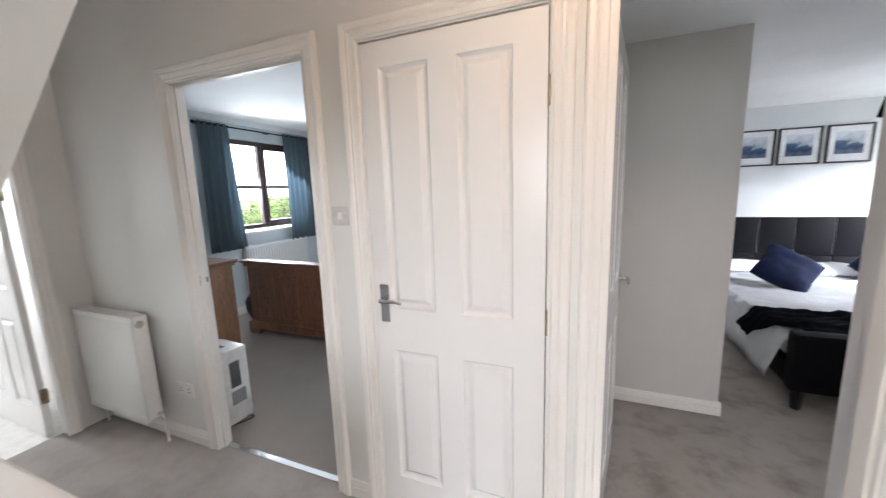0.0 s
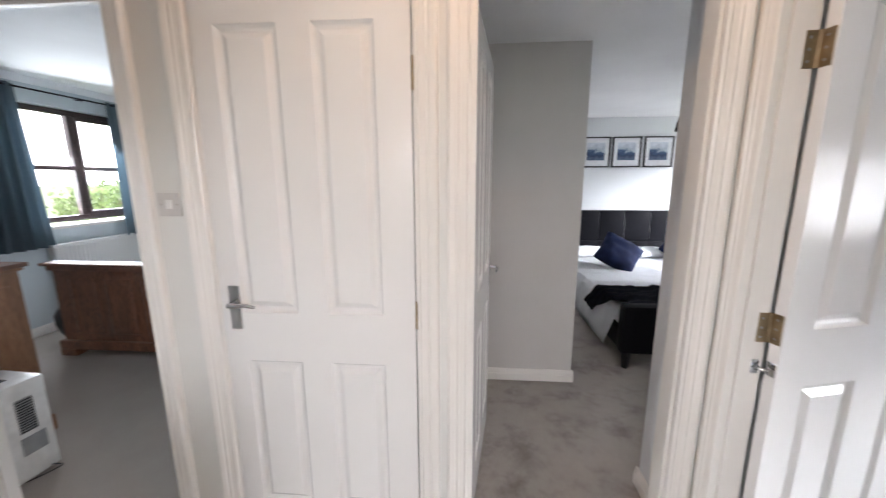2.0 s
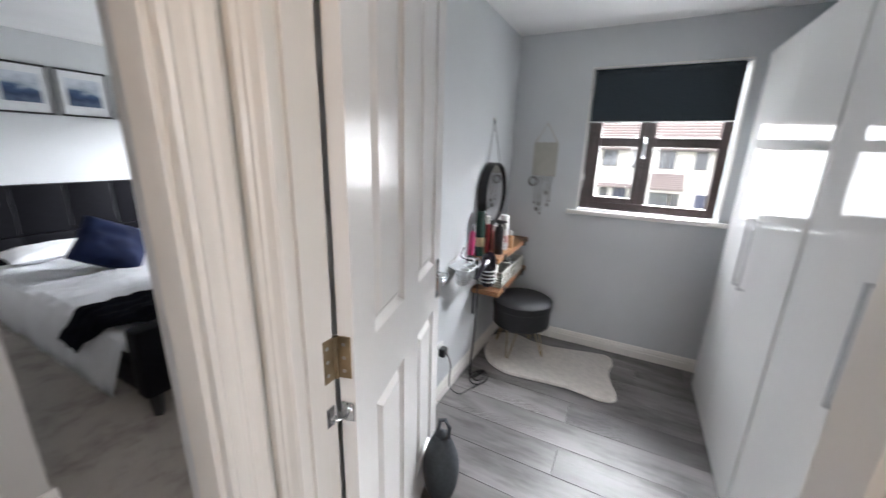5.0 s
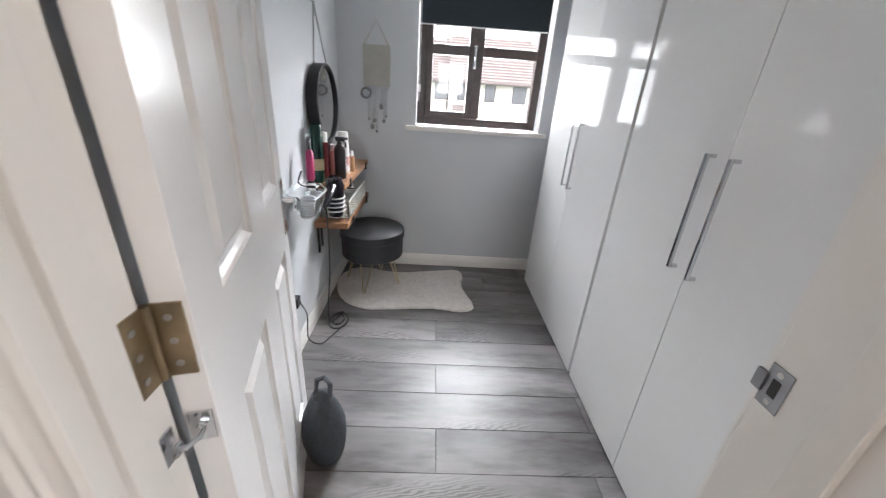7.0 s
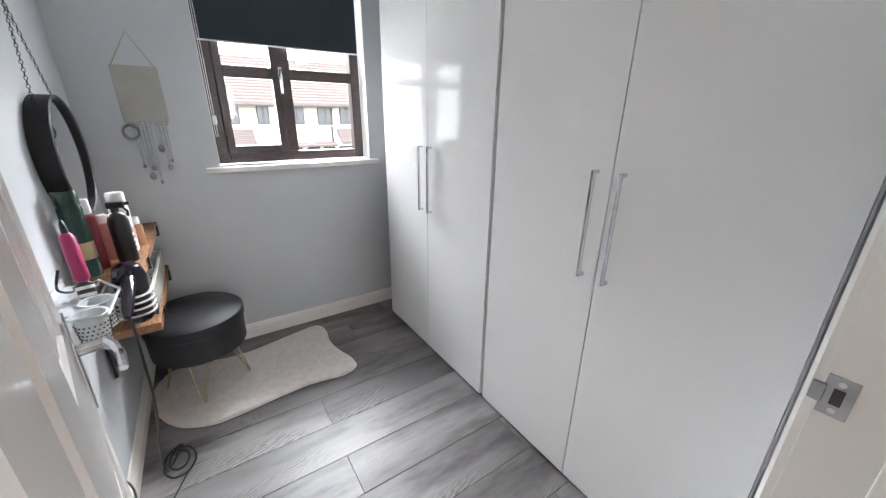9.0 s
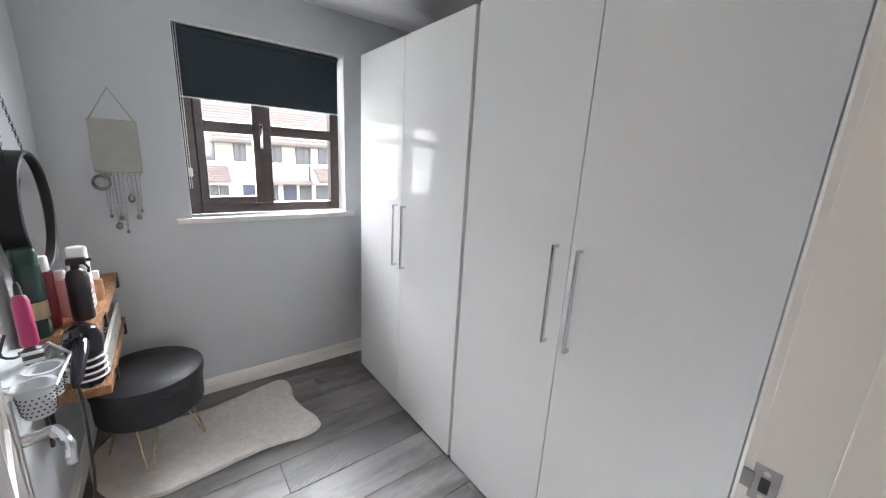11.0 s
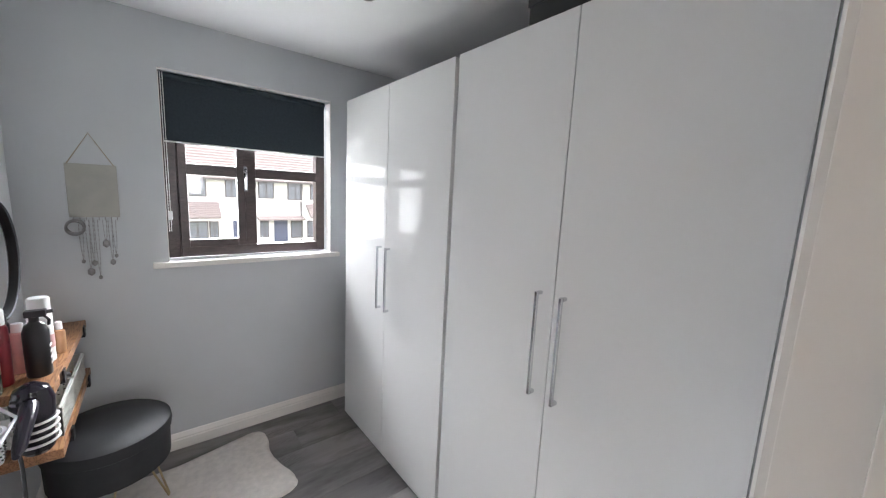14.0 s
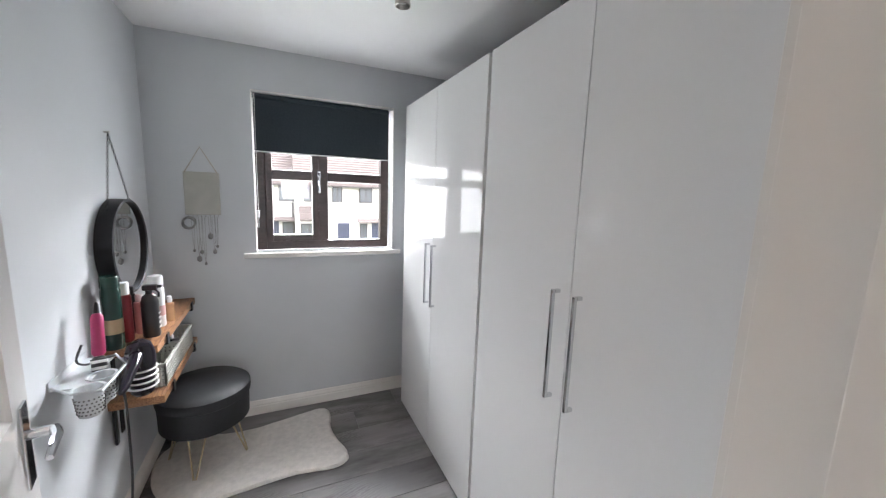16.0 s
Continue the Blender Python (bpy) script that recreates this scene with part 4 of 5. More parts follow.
def organiser():
    o = thing("jewellery_organiser", (WW, 1.31, 1.43), "square greige jewellery hanger with necklaces on a jute cord", "jewellery organiser")
    part("board", boxed(-0.012, -0.002, -0.086, 0.086, -0.115, 0.125, bev=0.002), M_BIRCH, o)
    part("cord", tube(bmesh.new(), [(-0.012, -0.078, 0.122), (-0.008, 0.0, 0.262), (-0.012, 0.078, 0.122)], 0.0025, 6), M_ROPE, o)
    part("nail", lathe(bmesh.new(), [(0.003, 0), (0.003, -0.014)], 8, (0, 0, 0.262), "x"), M_SATIN, o)
    for k in range(8):
        part("hook", tube(bmesh.new(), [(-0.008, -0.075 + 0.021 * k, -0.115), (-0.014, -0.075 + 0.021 * k, -0.128), (-0.022, -0.075 + 0.021 * k, -0.122)], 0.0014, 5), M_SILVER, o)
    rnd = random.Random(4)
    for k, (y, ln) in enumerate(((-0.062, 0.17), (-0.048, 0.2), (-0.03, 0.11), (0.0, 0.27), (0.016, 0.2), (0.03, 0.24), (0.052, 0.19))):
        bm = bmesh.new()
        n = int(ln / 0.006)
        for i in range(n):
            for dy in (-0.006, 0.006):
                bmesh.ops.create_icosphere(bm, subdivisions=0, radius=0.0022, matrix=Matrix.Translation((-0.018 + rnd.uniform(-1, 1) * 0.001, y + dy * (1 - (i / n) ** 3), -0.128 - i * 0.006)))
        bmesh.ops.create_icosphere(bm, subdivisions=1, radius=0.009 + 0.004 * (k % 3), matrix=Matrix.Translation((-0.018, y, -0.128 - ln)) @ Matrix.Diagonal((0.6, 0.9, 1.2, 1)))
        part("necklace", bm, M_SILVER, o)
    for k in range(9):
        a = 0.4 + k * 0.3
        c = Vector((-0.024 - 0.004 * k, 0.066, -0.155 - 0.003 * (k % 3)))
        pts = [c + 0.030 * Vector((0.35 * math.sin(q) * math.sin(a), math.cos(q), math.sin(q))) for q in [i * math.pi / 9 for i in range(18)]]
        part("bangle", tube(bmesh.new(), pts, 0.0036, 6, True), M_SILVER, o)


organiser()


def can(name, at, r, h, body, cap, label, cat, cap_h=0.04, cap_r=0.85, band=None):
    c = thing(name, at, label, cat)
    part("body", lathe(bmesh.new(), [(r * 0.94, 0), (r, 0.004), (r, h - cap_h - 0.012), (r * 0.9, h - cap_h - 0.003), (r * cap_r * 0.9, h - cap_h)], 22), body, c, smooth=True)
    part("cap", lathe(bmesh.new(), [(r * cap_r, h - cap_h + 0.001), (r * cap_r, h - 0.006), (r * cap_r * 0.9, h)], 22), cap, c, smooth=True)
    if band:
        part("label_band", lathe(bmesh.new(), [(r + 0.0006, h * 0.22), (r + 0.0006, h * 0.42)], 22, caps=False), band, c, smooth=True)
    return c


US, LS = 0.8365, 0.6005
can("hairspray_can", (2.64, LW - 0.052, US), 0.031, 0.288, M_GREEN, M_GREEN, "tall dark green aerosol can on the upper shelf", "aerosol can", 0.045, 0.97, M_GOLD)
can("hairspray_can", (2.71, LW - 0.068, US), 0.025, 0.245, M_RED, M_WHITEP, "red aerosol can with a white cap on the upper shelf", "aerosol can", 0.05, 0.8)
can("lotion_bottle", (2.80, LW - 0.092, US), 0.021, 0.17, M_BLUSH, M_WHITEP, "small blush pink bottle with a pale cap", "bottle", 0.03, 0.7)
can("hairspray_can", (2.87, LW - 0.133, US), 0.030, 0.235, M_WHITEP, M_WHITEP, "white aerosol can with a pink motif band", "aerosol can", 0.05, 0.95, M_BLUSH)
can("perfume_bottle", (2.935, LW - 0.165, US), 0.017, 0.12, M_AMBER, M_WHITEP, "small amber perfume bottle with a white cap", "bottle", 0.03, 0.6)
can("perfume_bottle", (2.86, LW - 0.06, US), 0.022, 0.12, M_BLACKP, M_CHROME, "small black perfume bottle with a chrome cap", "bottle", 0.03, 0.6)
can("makeup_pot", (3.06, LW - 0.06, US), 0.028, 0.06, M_AMBER, M_BLACKP, "low amber pot with a black lid near the shelf end", "pot", 0.02, 1.0)


def spray_bottle():
    c = thing("spray_bottle", (2.745, LW - 0.142, US), "black trigger spray bottle with a small white label", "spray bottle")
    part("body", lathe(bmesh.new(), [(0.029, 0), (0.031, 0.005), (0.031, 0.15), (0.024, 0.175), (0.012, 0.185), (0.012, 0.2)], 22), M_BLACKP, c, smooth=True)
    bm = boxed(-0.014, 0.014, -0.03, 0.02, 0.2, 0.222, bev=0.004)
    tube(bm, [(0, -0.02, 0.212), (-0.0, -0.045, 0.214)], 0.006)
    tube(bm, [(0, -0.022, 0.202), (0, -0.034, 0.185), (0, -0.032, 0.168)], 0.0045)
    part("trigger_head", bm, M_BLACKP, c)
    for k in range(4):
        part("label_bar", boxed(-0.013, 0.013, -0.0318, -0.0305, 0.035 + k * 0.02, 0.043 + k * 0.02), M_WHITEP, c)


spray_bottle()


def basket(x, label):
    b = thing("basket", (x, LW - 0.1, LS), label, "basket")
    w, d, h = 0.25, 0.155, 0.105
    bm = bmesh.new()
    t = 0.004

    def side(p, q, n):
        for r_ in range(5):
            z0 = 0.012 + r_ * 0.0185
            box_between(bm, p, q, z0, z0 + 0.006, t)
        for k in range(n + 1):
            c = p.lerp(q, k / n)
            box(bm, c.x - 0.0035, c.x + 0.0035, c.y - 0.0035, c.y + 0.0035, 0.0, h - 0.006)

    def box_between(bm, p, q, z0, z1, t):
        box(bm, min(p.x, q.x) - t / 2, max(p.x, q.x) + t / 2, min(p.y, q.y) - t / 2, max(p.y, q.y) + t / 2, z0, z1)
    cs = [Vector((-w / 2, -d / 2)), Vector((w / 2, -d / 2)), Vector((w / 2, d / 2)), Vector((-w / 2, d / 2))]
    for k in range(4):
        side(cs[k], cs[(k + 1) % 4], 14 if k % 2 == 0 else 9)
    part("weave", bm, M_BASKET, b)
    bm = bmesh.new()
    for k in range(4):
        box_between(bm, cs[k], cs[(k + 1) % 4], h - 0.012, h, 0.009)
    part("rim", bm, M_BASKET, b)
    part("base", boxed(-w / 2, w / 2, -d / 2, d / 2, 0.0, 0.005), M_BASKET, b)
    return b


basket(2.865, "cream perforated basket filled with toiletries on the lower shelf")
basket(3.13, "cream perforated basket filled with black brushes on the lower shelf")
rb = random.Random(11)
for k in range(9):
    x, y = (2.865 if k < 4 else 3.13) + rb.uniform(-0.09, 0.09), LW - 0.1 + rb.uniform(-0.05, 0.05)
    r, h = rb.uniform(0.014, 0.022), rb.uniform(0.09, 0.14)
    can("toiletry_bottle", (x, y, LS + 0.005), r, h, (M_WHITEP, M_BLACKP)[k >= 4 or k % 2], (M_WHITEP, M_BLACKP, M_GREYP)[k % 3], ("white" if k < 4 and k % 2 == 0 else "black") + " toiletry bottle standing in a basket", "bottle", h * 0.2, 0.8)


def holder_rack():
    h = thing("hair_tool_holder", (2.40, LW, 0.842), "pale grey wall rack with perforated cups for hair tools", "hair tool holder")
    part("back_plate", boxed(-0.10, 0.14, -0.005, -0.001, 0.0, 0.03, bev=0.002), M_HOLDER, h)
    bm = bmesh.new()
    box(bm, -0.10, 0.14, -0.085, -0.005, 0.0, 0.004)
    part("tray", bm, M_HOLDER, h)
    for cx in (-0.125, -0.035):
        c = part("cup", lathe(bmesh.new(), [(0.030, -0.075), (0.030, -0.072), (0.036, 0.004), (0.041, 0.006), (0.041, 0.010), (0.034, 0.009), (0.029, -0.070)], 26, (cx, -0.105, 0), caps=False), M_HOLDER, h, smooth=True)
        # dark dots on the solid cup imitate shaded perforations
        bm = bmesh.new()
        for r_ in range(5):
            for k in range(20):
                a = 2 * math.pi * (k + 0.5 * (r_ % 2)) / 20
                rr = 0.0312 + 0.0065 * (r_ * 0.012 + 0.008) / 0.07
                bmesh.ops.create_icosphere(bm, subdivisions=0, radius=0.0026, matrix=Matrix.Translation((cx + rr * math.cos(a), -0.105 + rr * math.sin(a), -0.064 + r_ * 0.012)))
        part("perforation_dots", bm, M_HOLE, c)
    part("rail", tube(bmesh.new(), [(-0.10, -0.01, 0.012), (-0.165, -0.08, 0.014), (-0.165, -0.15, 0.012), (0.02, -0.152, 0.012), (0.14, -0.085, 0.008)], 0.004), M_HOLDER, h, smooth=True)


holder_rack()


def hot_brush():
    c = thing("hot_air_brush", (2.40, LW - 0.085, 0.77), "magenta and black hair styling brush standing in the rack", "hair styling brush")
    c.matrix_world = pose(2.40, LW - 0.085, 0.775, -5, 20, 0)
    part("barrel", lathe(bmesh.new(), [(0.012, 0), (0.021, 0.015), (0.021, 0.11), (0.013, 0.119)], 18), M_BLACKP, c, smooth=True)
    for k in range(4):
        part("ring", lathe(bmesh.new(), [(0.0213, 0.03 + k * 0.022), (0.0222, 0.035 + k * 0.022), (0.0213, 0.040 + k * 0.022)], 18, caps=False), M_WHITEP, c)
    part("grip", lathe(bmesh.new(), [(0.013, 0.120), (0.019, 0.130), (0.018, 0.25), (0.012, 0.265)], 18), M_PINK, c, "magenta grip", smooth=True)
    part("tail", lathe(bmesh.new(), [(0.009, 0.266), (0.007, 0.295), (0.003, 0.305)], 12), M_BLACKP, c, smooth=True)


hot_brush()
can("black_bottle", (2.83, LW - 0.045, US), 0.026, 0.20, M_BLACKP, M_BLACKP, "tall black bottle behind the red can", "bottle", 0.03, 0.8)


def hair_dryer():
    c = thing("hair_dryer", (2.51, LW - 0.165, 0.705), "glossy black hair dryer hanging nose down with a coiled ring", "hair dryer")
    bm = lathe(bmesh.new(), [(0.028, -0.01), (0.036, 0.0), (0.038, 0.05), (0.044, 0.10), (0.046, 0.15), (0.036, 0.185), (0.014, 0.20)], 24)
    part("body", bm, M_PURPLE, c, smooth=True)
    part("handle", tube(bmesh.new(), [(-0.01, 0.0, 0.155), (-0.07, -0.005, 0.15), (-0.13, -0.005, 0.125), (-0.18, -0.005, 0.105), (-0.21, -0.005, 0.10)], [0.021, 0.020, 0.017, 0.014, 0.007], 14), M_PURPLE, c, smooth=True)
    for k in range(4):
        pts = [(0.047 * math.cos(q), 0.047 * math.sin(q), 0.025 + 0.022 * k) for q in [i * math.pi / 12 for i in range(24)]]
        part("coil_ring", tube(bmesh.new(), pts, 0.0038, 6, True), M_WHITEP, c, smooth=True)


hair_dryer()


def cable(name, pts, r, label, mat=M_BLACKP):
    dense = []
    P = [Vector(p) for p in pts]
    for i in range(len(P) - 1):
        p0, p1, p2, p3 = P[max(i - 1, 0)], P[i], P[i + 1], P[min(i + 2, len(P) - 1)]
        for k in range(8):
            t = k / 8
            dense.append(0.5 * ((2 * p1) + (p2 - p0) * t + (2 * p0 - 5 * p1 + 4 * p2 - p3) * t * t + (3 * p1 - p0 - 3 * p2 + p3) * t ** 3))
    dense.append(P[-1])
    solo(name, tube(bmesh.new(), dense, r, 6), mat, label, "cable", smooth=True)


cable("brush_cable", [(2.45, LW - 0.03, 0.93), (2.43, LW - 0.02, 0.88), (2.45, LW - 0.04, 0.858), (2.51, LW - 0.05, 0.852), (2.53, LW - 0.09, 0.85), (2.46, LW - 0.045, 0.865)], 0.0038, "black cable of the styling brush looped over the rack")
loops = [(2.53 + (0.095 - 0.004 * k) * math.cos(k * 0.9), 1.42 + (0.065 - 0.003 * k) * math.sin(k * 0.9), DZ + 0.006 + 0.0014 * k) for k in range(16)]
cable("dryer_cable", [(2.325, 1.395, 0.80), (2.335, 1.395, 0.72), (2.37, 1.41, 0.45), (2.46, 1.46, 0.15), (2.50, 1.46, DZ + 0.02)] + loops, 0.0042, "black dryer cable coiled on the laminate floor")
cable("plug_cable", [(2.215, LW - 0.05, 0.355), (2.235, LW - 0.07, 0.27), (2.25, LW - 0.06, 0.12), (2.30, LW - 0.1, DZ + 0.02), (2.38, LW - 0.13, DZ + 0.006), (2.46, 1.40, DZ + 0.006)], 0.0032, "black cable hanging from the wall plug")
pl = thing("mains_plug", (2.216, LW - 0.0095, 0.355), "black mains plug in the wall socket", "plug")
part("body", boxed(-0.024, 0.024, -0.038, 0, -0.026, 0.026, bev=0.007), M_BLACKP, pl)
cs = thing("comb_strap", (2.69, LW - 0.004, 0.40), "black strap hanging under the lower shelf", "strap")
part("strap", boxed(-0.011, 0.011, -0.012, -0.002, 0, 0.165, bev=0.002), M_BLACKP, cs)


def floor_bag():
    b = thing("weighted_doorstop", (1.68, 1.265, DZ), "soft slate grey weighted doorstop bag with a loop handle", "doorstop")
    bm = bmesh.new()
    bmesh.ops.create_uvsphere(bm, u_segments=28, v_segments=18, radius=1.0)
    for v in bm.verts:
        z = v.co.z
        k = 1.0 - 0.34 * max(0, z) ** 1.8
        n = 1 + 0.05 * noise.noise(v.co * 2.3)
        v.co = Vector((v.co.x * 0.074 * k * n, v.co.y * 0.080 * k * n, max(0.0, 0.14 + z * 0.188)))
    part("body", bm, M_SLATE, b, smooth=True)
    part("seam", tube(bmesh.new(), [(0.03 * math.cos(q * 0.5236), 0.033 * math.sin(q * 0.5236), 0.302) for q in range(12)], 0.003, 6, True), M_SLATE, b, smooth=True)
    part("handle", tube(bmesh.new(), [(0, -0.030, 0.300), (0, -0.034, 0.352), (0, -0.016, 0.382), (0, 0.010, 0.370), (0, 0.018, 0.310)], 0.009, 10), M_SLATE, b, smooth=True)


floor_bag()
# unidentified slim rod, built as a plain stick with a pale clip
st = thing("cleaning_wand", (1.958, 1.462, DZ), "thin black rod with a white clip leaning behind the door", "cleaning wand")
part("stick", tube(bmesh.new(), [(0, 0, 0.0), (0.0, 0.03, 0.3)], 0.007), M_BLACKP, st, smooth=True)
part("clip", tube(bmesh.new(), [(0, 0.03, 0.3), (0.002, 0.034, 0.33), (0, 0.038, 0.37)], [0.012, 0.016, 0.008]), M_WHITEP, st, smooth=True)


def spot_bar():
    s = thing("ceiling_spotlight", (1.98, 0.47, 2.275), "brushed steel ceiling spotlight bar, unlit", "spotlight")
    part("bar", boxed(-0.30, 0.36, -0.03, 0.03, -0.022, -0.0, bev=0.004), M_SATIN, s)
    for dx, y in ((-0.25, 0.05), (0.03, -0.04), (0.33, 0.0)):
        h = part("spot_head", lathe(bmesh.new(), [(0.016, 0.0), (0.026, -0.02), (0.030, -0.075), (0.027, -0.076), (0.022, -0.05)], 18, (dx + 0.0, y, -0.035), caps=False), M_SATIN, s, smooth=True)
        part("stem", tube(bmesh.new(), [(dx, 0, -0.02), (dx, y * 0.6, -0.035), (dx, y, -0.045)], 0.006), M_SATIN, h)
        part("lamp_glass", lathe(bmesh.new(), [(0.024, -0.055), (0.02, -0.06)], 16, (dx, y, -0.035)), M_WHITEP, h)


spot_bar()


# ---- landing things ----
def radiator(name, at, turn, w, h, depth, label, n):
    r = thing(name, at, label, "radiator", turn=turn)
    bm = bmesh.new()
    step = w / n
    prof = [(0, 0)]
    for k in range(n):
        a = k * step
        prof += [(a + step * 0.33, 0), (a + step * 0.42, 0.022), (a + step * 0.58, 0.022), (a + step * 0.67, 0)]
    prof.append((w, 0))
    lo = [bm.verts.new((x, -depth - 0.0 + y, 0.03)) for x, y in prof]
    hi = [bm.verts.new((x, -depth - 0.0 + y, h - 0.03)) for x, y in prof]
    for i in range(len(prof) - 1):
        bm.faces.new((lo[i], lo[i + 1], hi[i + 1], hi[i]))
    box(bm, 0, w, -depth, -depth + 0.012, h - 0.03, h, 0.002)
    box(bm, 0, w, -depth, -depth + 0.012, 0, 0.03, 0.002)
    part("front_panel", bm, M_RAD, r)
    part("back_panel", boxed(0, w, -0.045, -0.033, 0, h, bev=0.003), M_RAD, r)
    for x in (0.0, w - 0.006):
        part("side_cover", boxed(x, x + 0.006, -depth, -0.033, 0.01, h + 0.004, bev=0.001), M_RAD, r)
    bm = bmesh.new()
    box(bm, 0, w, -depth, -depth + 0.02, h, h + 0.004)
    box(bm, 0, w, -0.05, -0.033, h, h + 0.004)
    for k in range(int(w / 0.022)):
        box(bm, 0.006 + k * 0.022, 0.014 + k * 0.022, -depth + 0.018, -0.05, h, h + 0.003)
    part("grille", bm, M_RAD, r)
    part("bleed_valve", lathe(bmesh.new(), [(0.024, 0), (0.024, 0.005), (0.018, 0.008), (0.010, 0.003), (0.006, 0.010)], 16, (w, -depth + 0.04, h - 0.045), "x"), M_SATIN, r)
    v = part("valve", tube(bmesh.new(), [(w, -0.06, 0.03), (w + 0.04, -0.06, 0.03), (w + 0.045, -0.06, 0.0)], 0.013), M_CHROME, r, smooth=True)
    part("pipe", tube(bmesh.new(), [(w + 0.045, -0.06, 0.0), (w + 0.06, -0.06, -at[2])], 0.008), M_WHITEP, v, "white painted pipe", smooth=True)
    part("pipe", tube(bmesh.new(), [(0.03, -0.06, 0.0), (0.03, -0.06, -at[2])], 0.008), M_WHITEP, r, "white painted pipe", smooth=True)
    return r


radiator("radiator", (-3.10, W, 0.15), 0, 0.63, 0.68, 0.125, "white double-panel radiator on the landing wall", 20)

# ---- bedroom with oak furniture ----
radiator("radiator", (-4.18, 3.30, 0.26), 90, 1.1, 0.62, 0.10, "white ribbed radiator under the bedroom window", 26)
sash_window("window_bedroom_a", -4.27, 3.26, 4.61, 1.09, 2.265, 0.06, 3.84, 1.655, M_WINFRAME, "brown framed casement window between blue curtains", -1, 1, 0.045)
struct("window_sill_a", boxed(-4.265, -4.14, 3.15, 4.72, 1.03, 1.0595, bev=0.004), M_TRIM)
rod = thing("curtain_rod", (-4.085, 3.7, 2.375), "thin black curtain rod with ball ends above the window", "curtain rod")
part("pole", lathe(bmesh.new(), [(0.009, -0.86), (0.009, 1.0)], 10, axis="y"), M_BLACKM, rod, smooth=True)
for y in (-0.88, 1.02):
    bm = bmesh.new()
    bmesh.ops.create_uvsphere(bm, u_segments=12, v_segments=8, radius=0.022, matrix=Matrix.Translation((0, y, 0)))
    part("finial", bm, M_BLACKM, rod, smooth=True)
for y in (-0.8, 0.15, 0.95):
    part("bracket", tube(bmesh.new(), [(-0.094, y, 0.0), (0, y, -0.012)], 0.006), M_BLACKM, rod)


def curtain(y0, y1, label, seed, folds, top=2.40, bot=0.87, flare=0.0):
    bm = bmesh.new()
    rr = random.Random(seed)
    ny, nz = folds * 10, 24
    ph = [rr.uniform(-0.5, 0.5) for _ in range(folds + 2)]
    grid = []
    for j in range(nz + 1):
        v = j / nz
        row = []
        for i in range(ny + 1):
            u = i / ny
            f = u * folds
            k = int(f)
            w_ = ph[k] * (1 - (f - k)) + ph[k + 1] * (f - k)
            amp = 0.022 + 0.016 * v
            x = amp * math.sin(2 * math.pi * f + w_ + 0.5 * v) + 0.006 * math.sin(11 * u + 3 * v)
            y = y0 + u * (y1 - y0) + v * flare * (u - 0.3)
            row.append(bm.verts.new((x, y, top - v * (top - bot))))
        grid.append(row)
    for a, b in zip(grid, grid[1:]):
        for i in range(ny):
            bm.faces.new((a[i], a[i + 1], b[i + 1], b[i]))
    bmesh.ops.solidify(bm, geom=bm.faces[:], thickness=0.004)
    solo("curtain", bm, M_CURTAIN, label, "curtain", "curtains at the bedroom window", at=(-4.085, 0, 0), smooth=True)


curtain(2.86, 3.26, "blue-grey curtain gathered at one side of the window", 3, 5, flare=0.10)
curtain(4.10, 4.72, "blue-grey curtain gathered at the far side of the window", 5, 6, flare=0.04)


def oak_bed():
    b = thing("oak_bed", (-3.47, 2.78, 0), "red-brown oak sleigh bed, panelled footboard towards the doorway", "bed")
    Wd = 1.5
    part("top_rail", boxed(-0.05, Wd + 0.05, -0.055, 0.075, 0.815, 0.84, bev=0.008), M_OAK, b)
    part("cornice", boxed(-0.02, Wd + 0.02, -0.03, 0.06, 0.77, 0.815, bev=0.014), M_OAK, b)
    part("frame_board", boxed(0.0, Wd, 0.0, 0.045, 0.07, 0.77, bev=0.003), M_OAK, b)
    for k in range(4):
        x = 0.14 + k * 0.33
        bm = bmesh.new()
        prev = None
        for ins, d in ((0, -0.001), (0.012, -0.006), (0.02, -0.006), (0.05, -0.002), (0.055, -0.0015)):
            q = [bm.verts.new((xx, d - 0.002, zz)) for xx, zz in ((x + ins, 0.20 + ins), (x + 0.27 - ins, 0.20 + ins), (x + 0.27 - ins, 0.70 - ins), (x + ins, 0.70 - ins))]
            if prev:
                for i in range(4):
                    bm.faces.new((prev[i], prev[(i + 1) % 4], q[(i + 1) % 4], q[i]))
            prev = q
        bm.faces.new(prev)
        part("panel", bm, M_OAK, b)
    part("plinth_rail", boxed(-0.03, Wd + 0.03, -0.035, 0.06, 0.06, 0.14, bev=0.012), M_OAK, b)
    for x in (-0.03, Wd - 0.12):
        part("foot", boxed(x, x + 0.15, -0.035, 0.06, 0.0, 0.06, bev=0.008), M_OAK, b)
    for x in (0.0, Wd - 0.03):
        part("side_rail", boxed(x, x + 0.03, 0.045, 2.0, 0.2, 0.36, bev=0.004), M_OAK, b)
    part("headboard", boxed(0.0, Wd, 2.0, 2.05, 0.0, 1.05, bev=0.01), M_OAK, b)
    part("mattress", boxed(0.04, Wd - 0.04, 0.06, 1.98, 0.3, 0.52, bev=0.04), M_DUVET, b)


oak_bed()


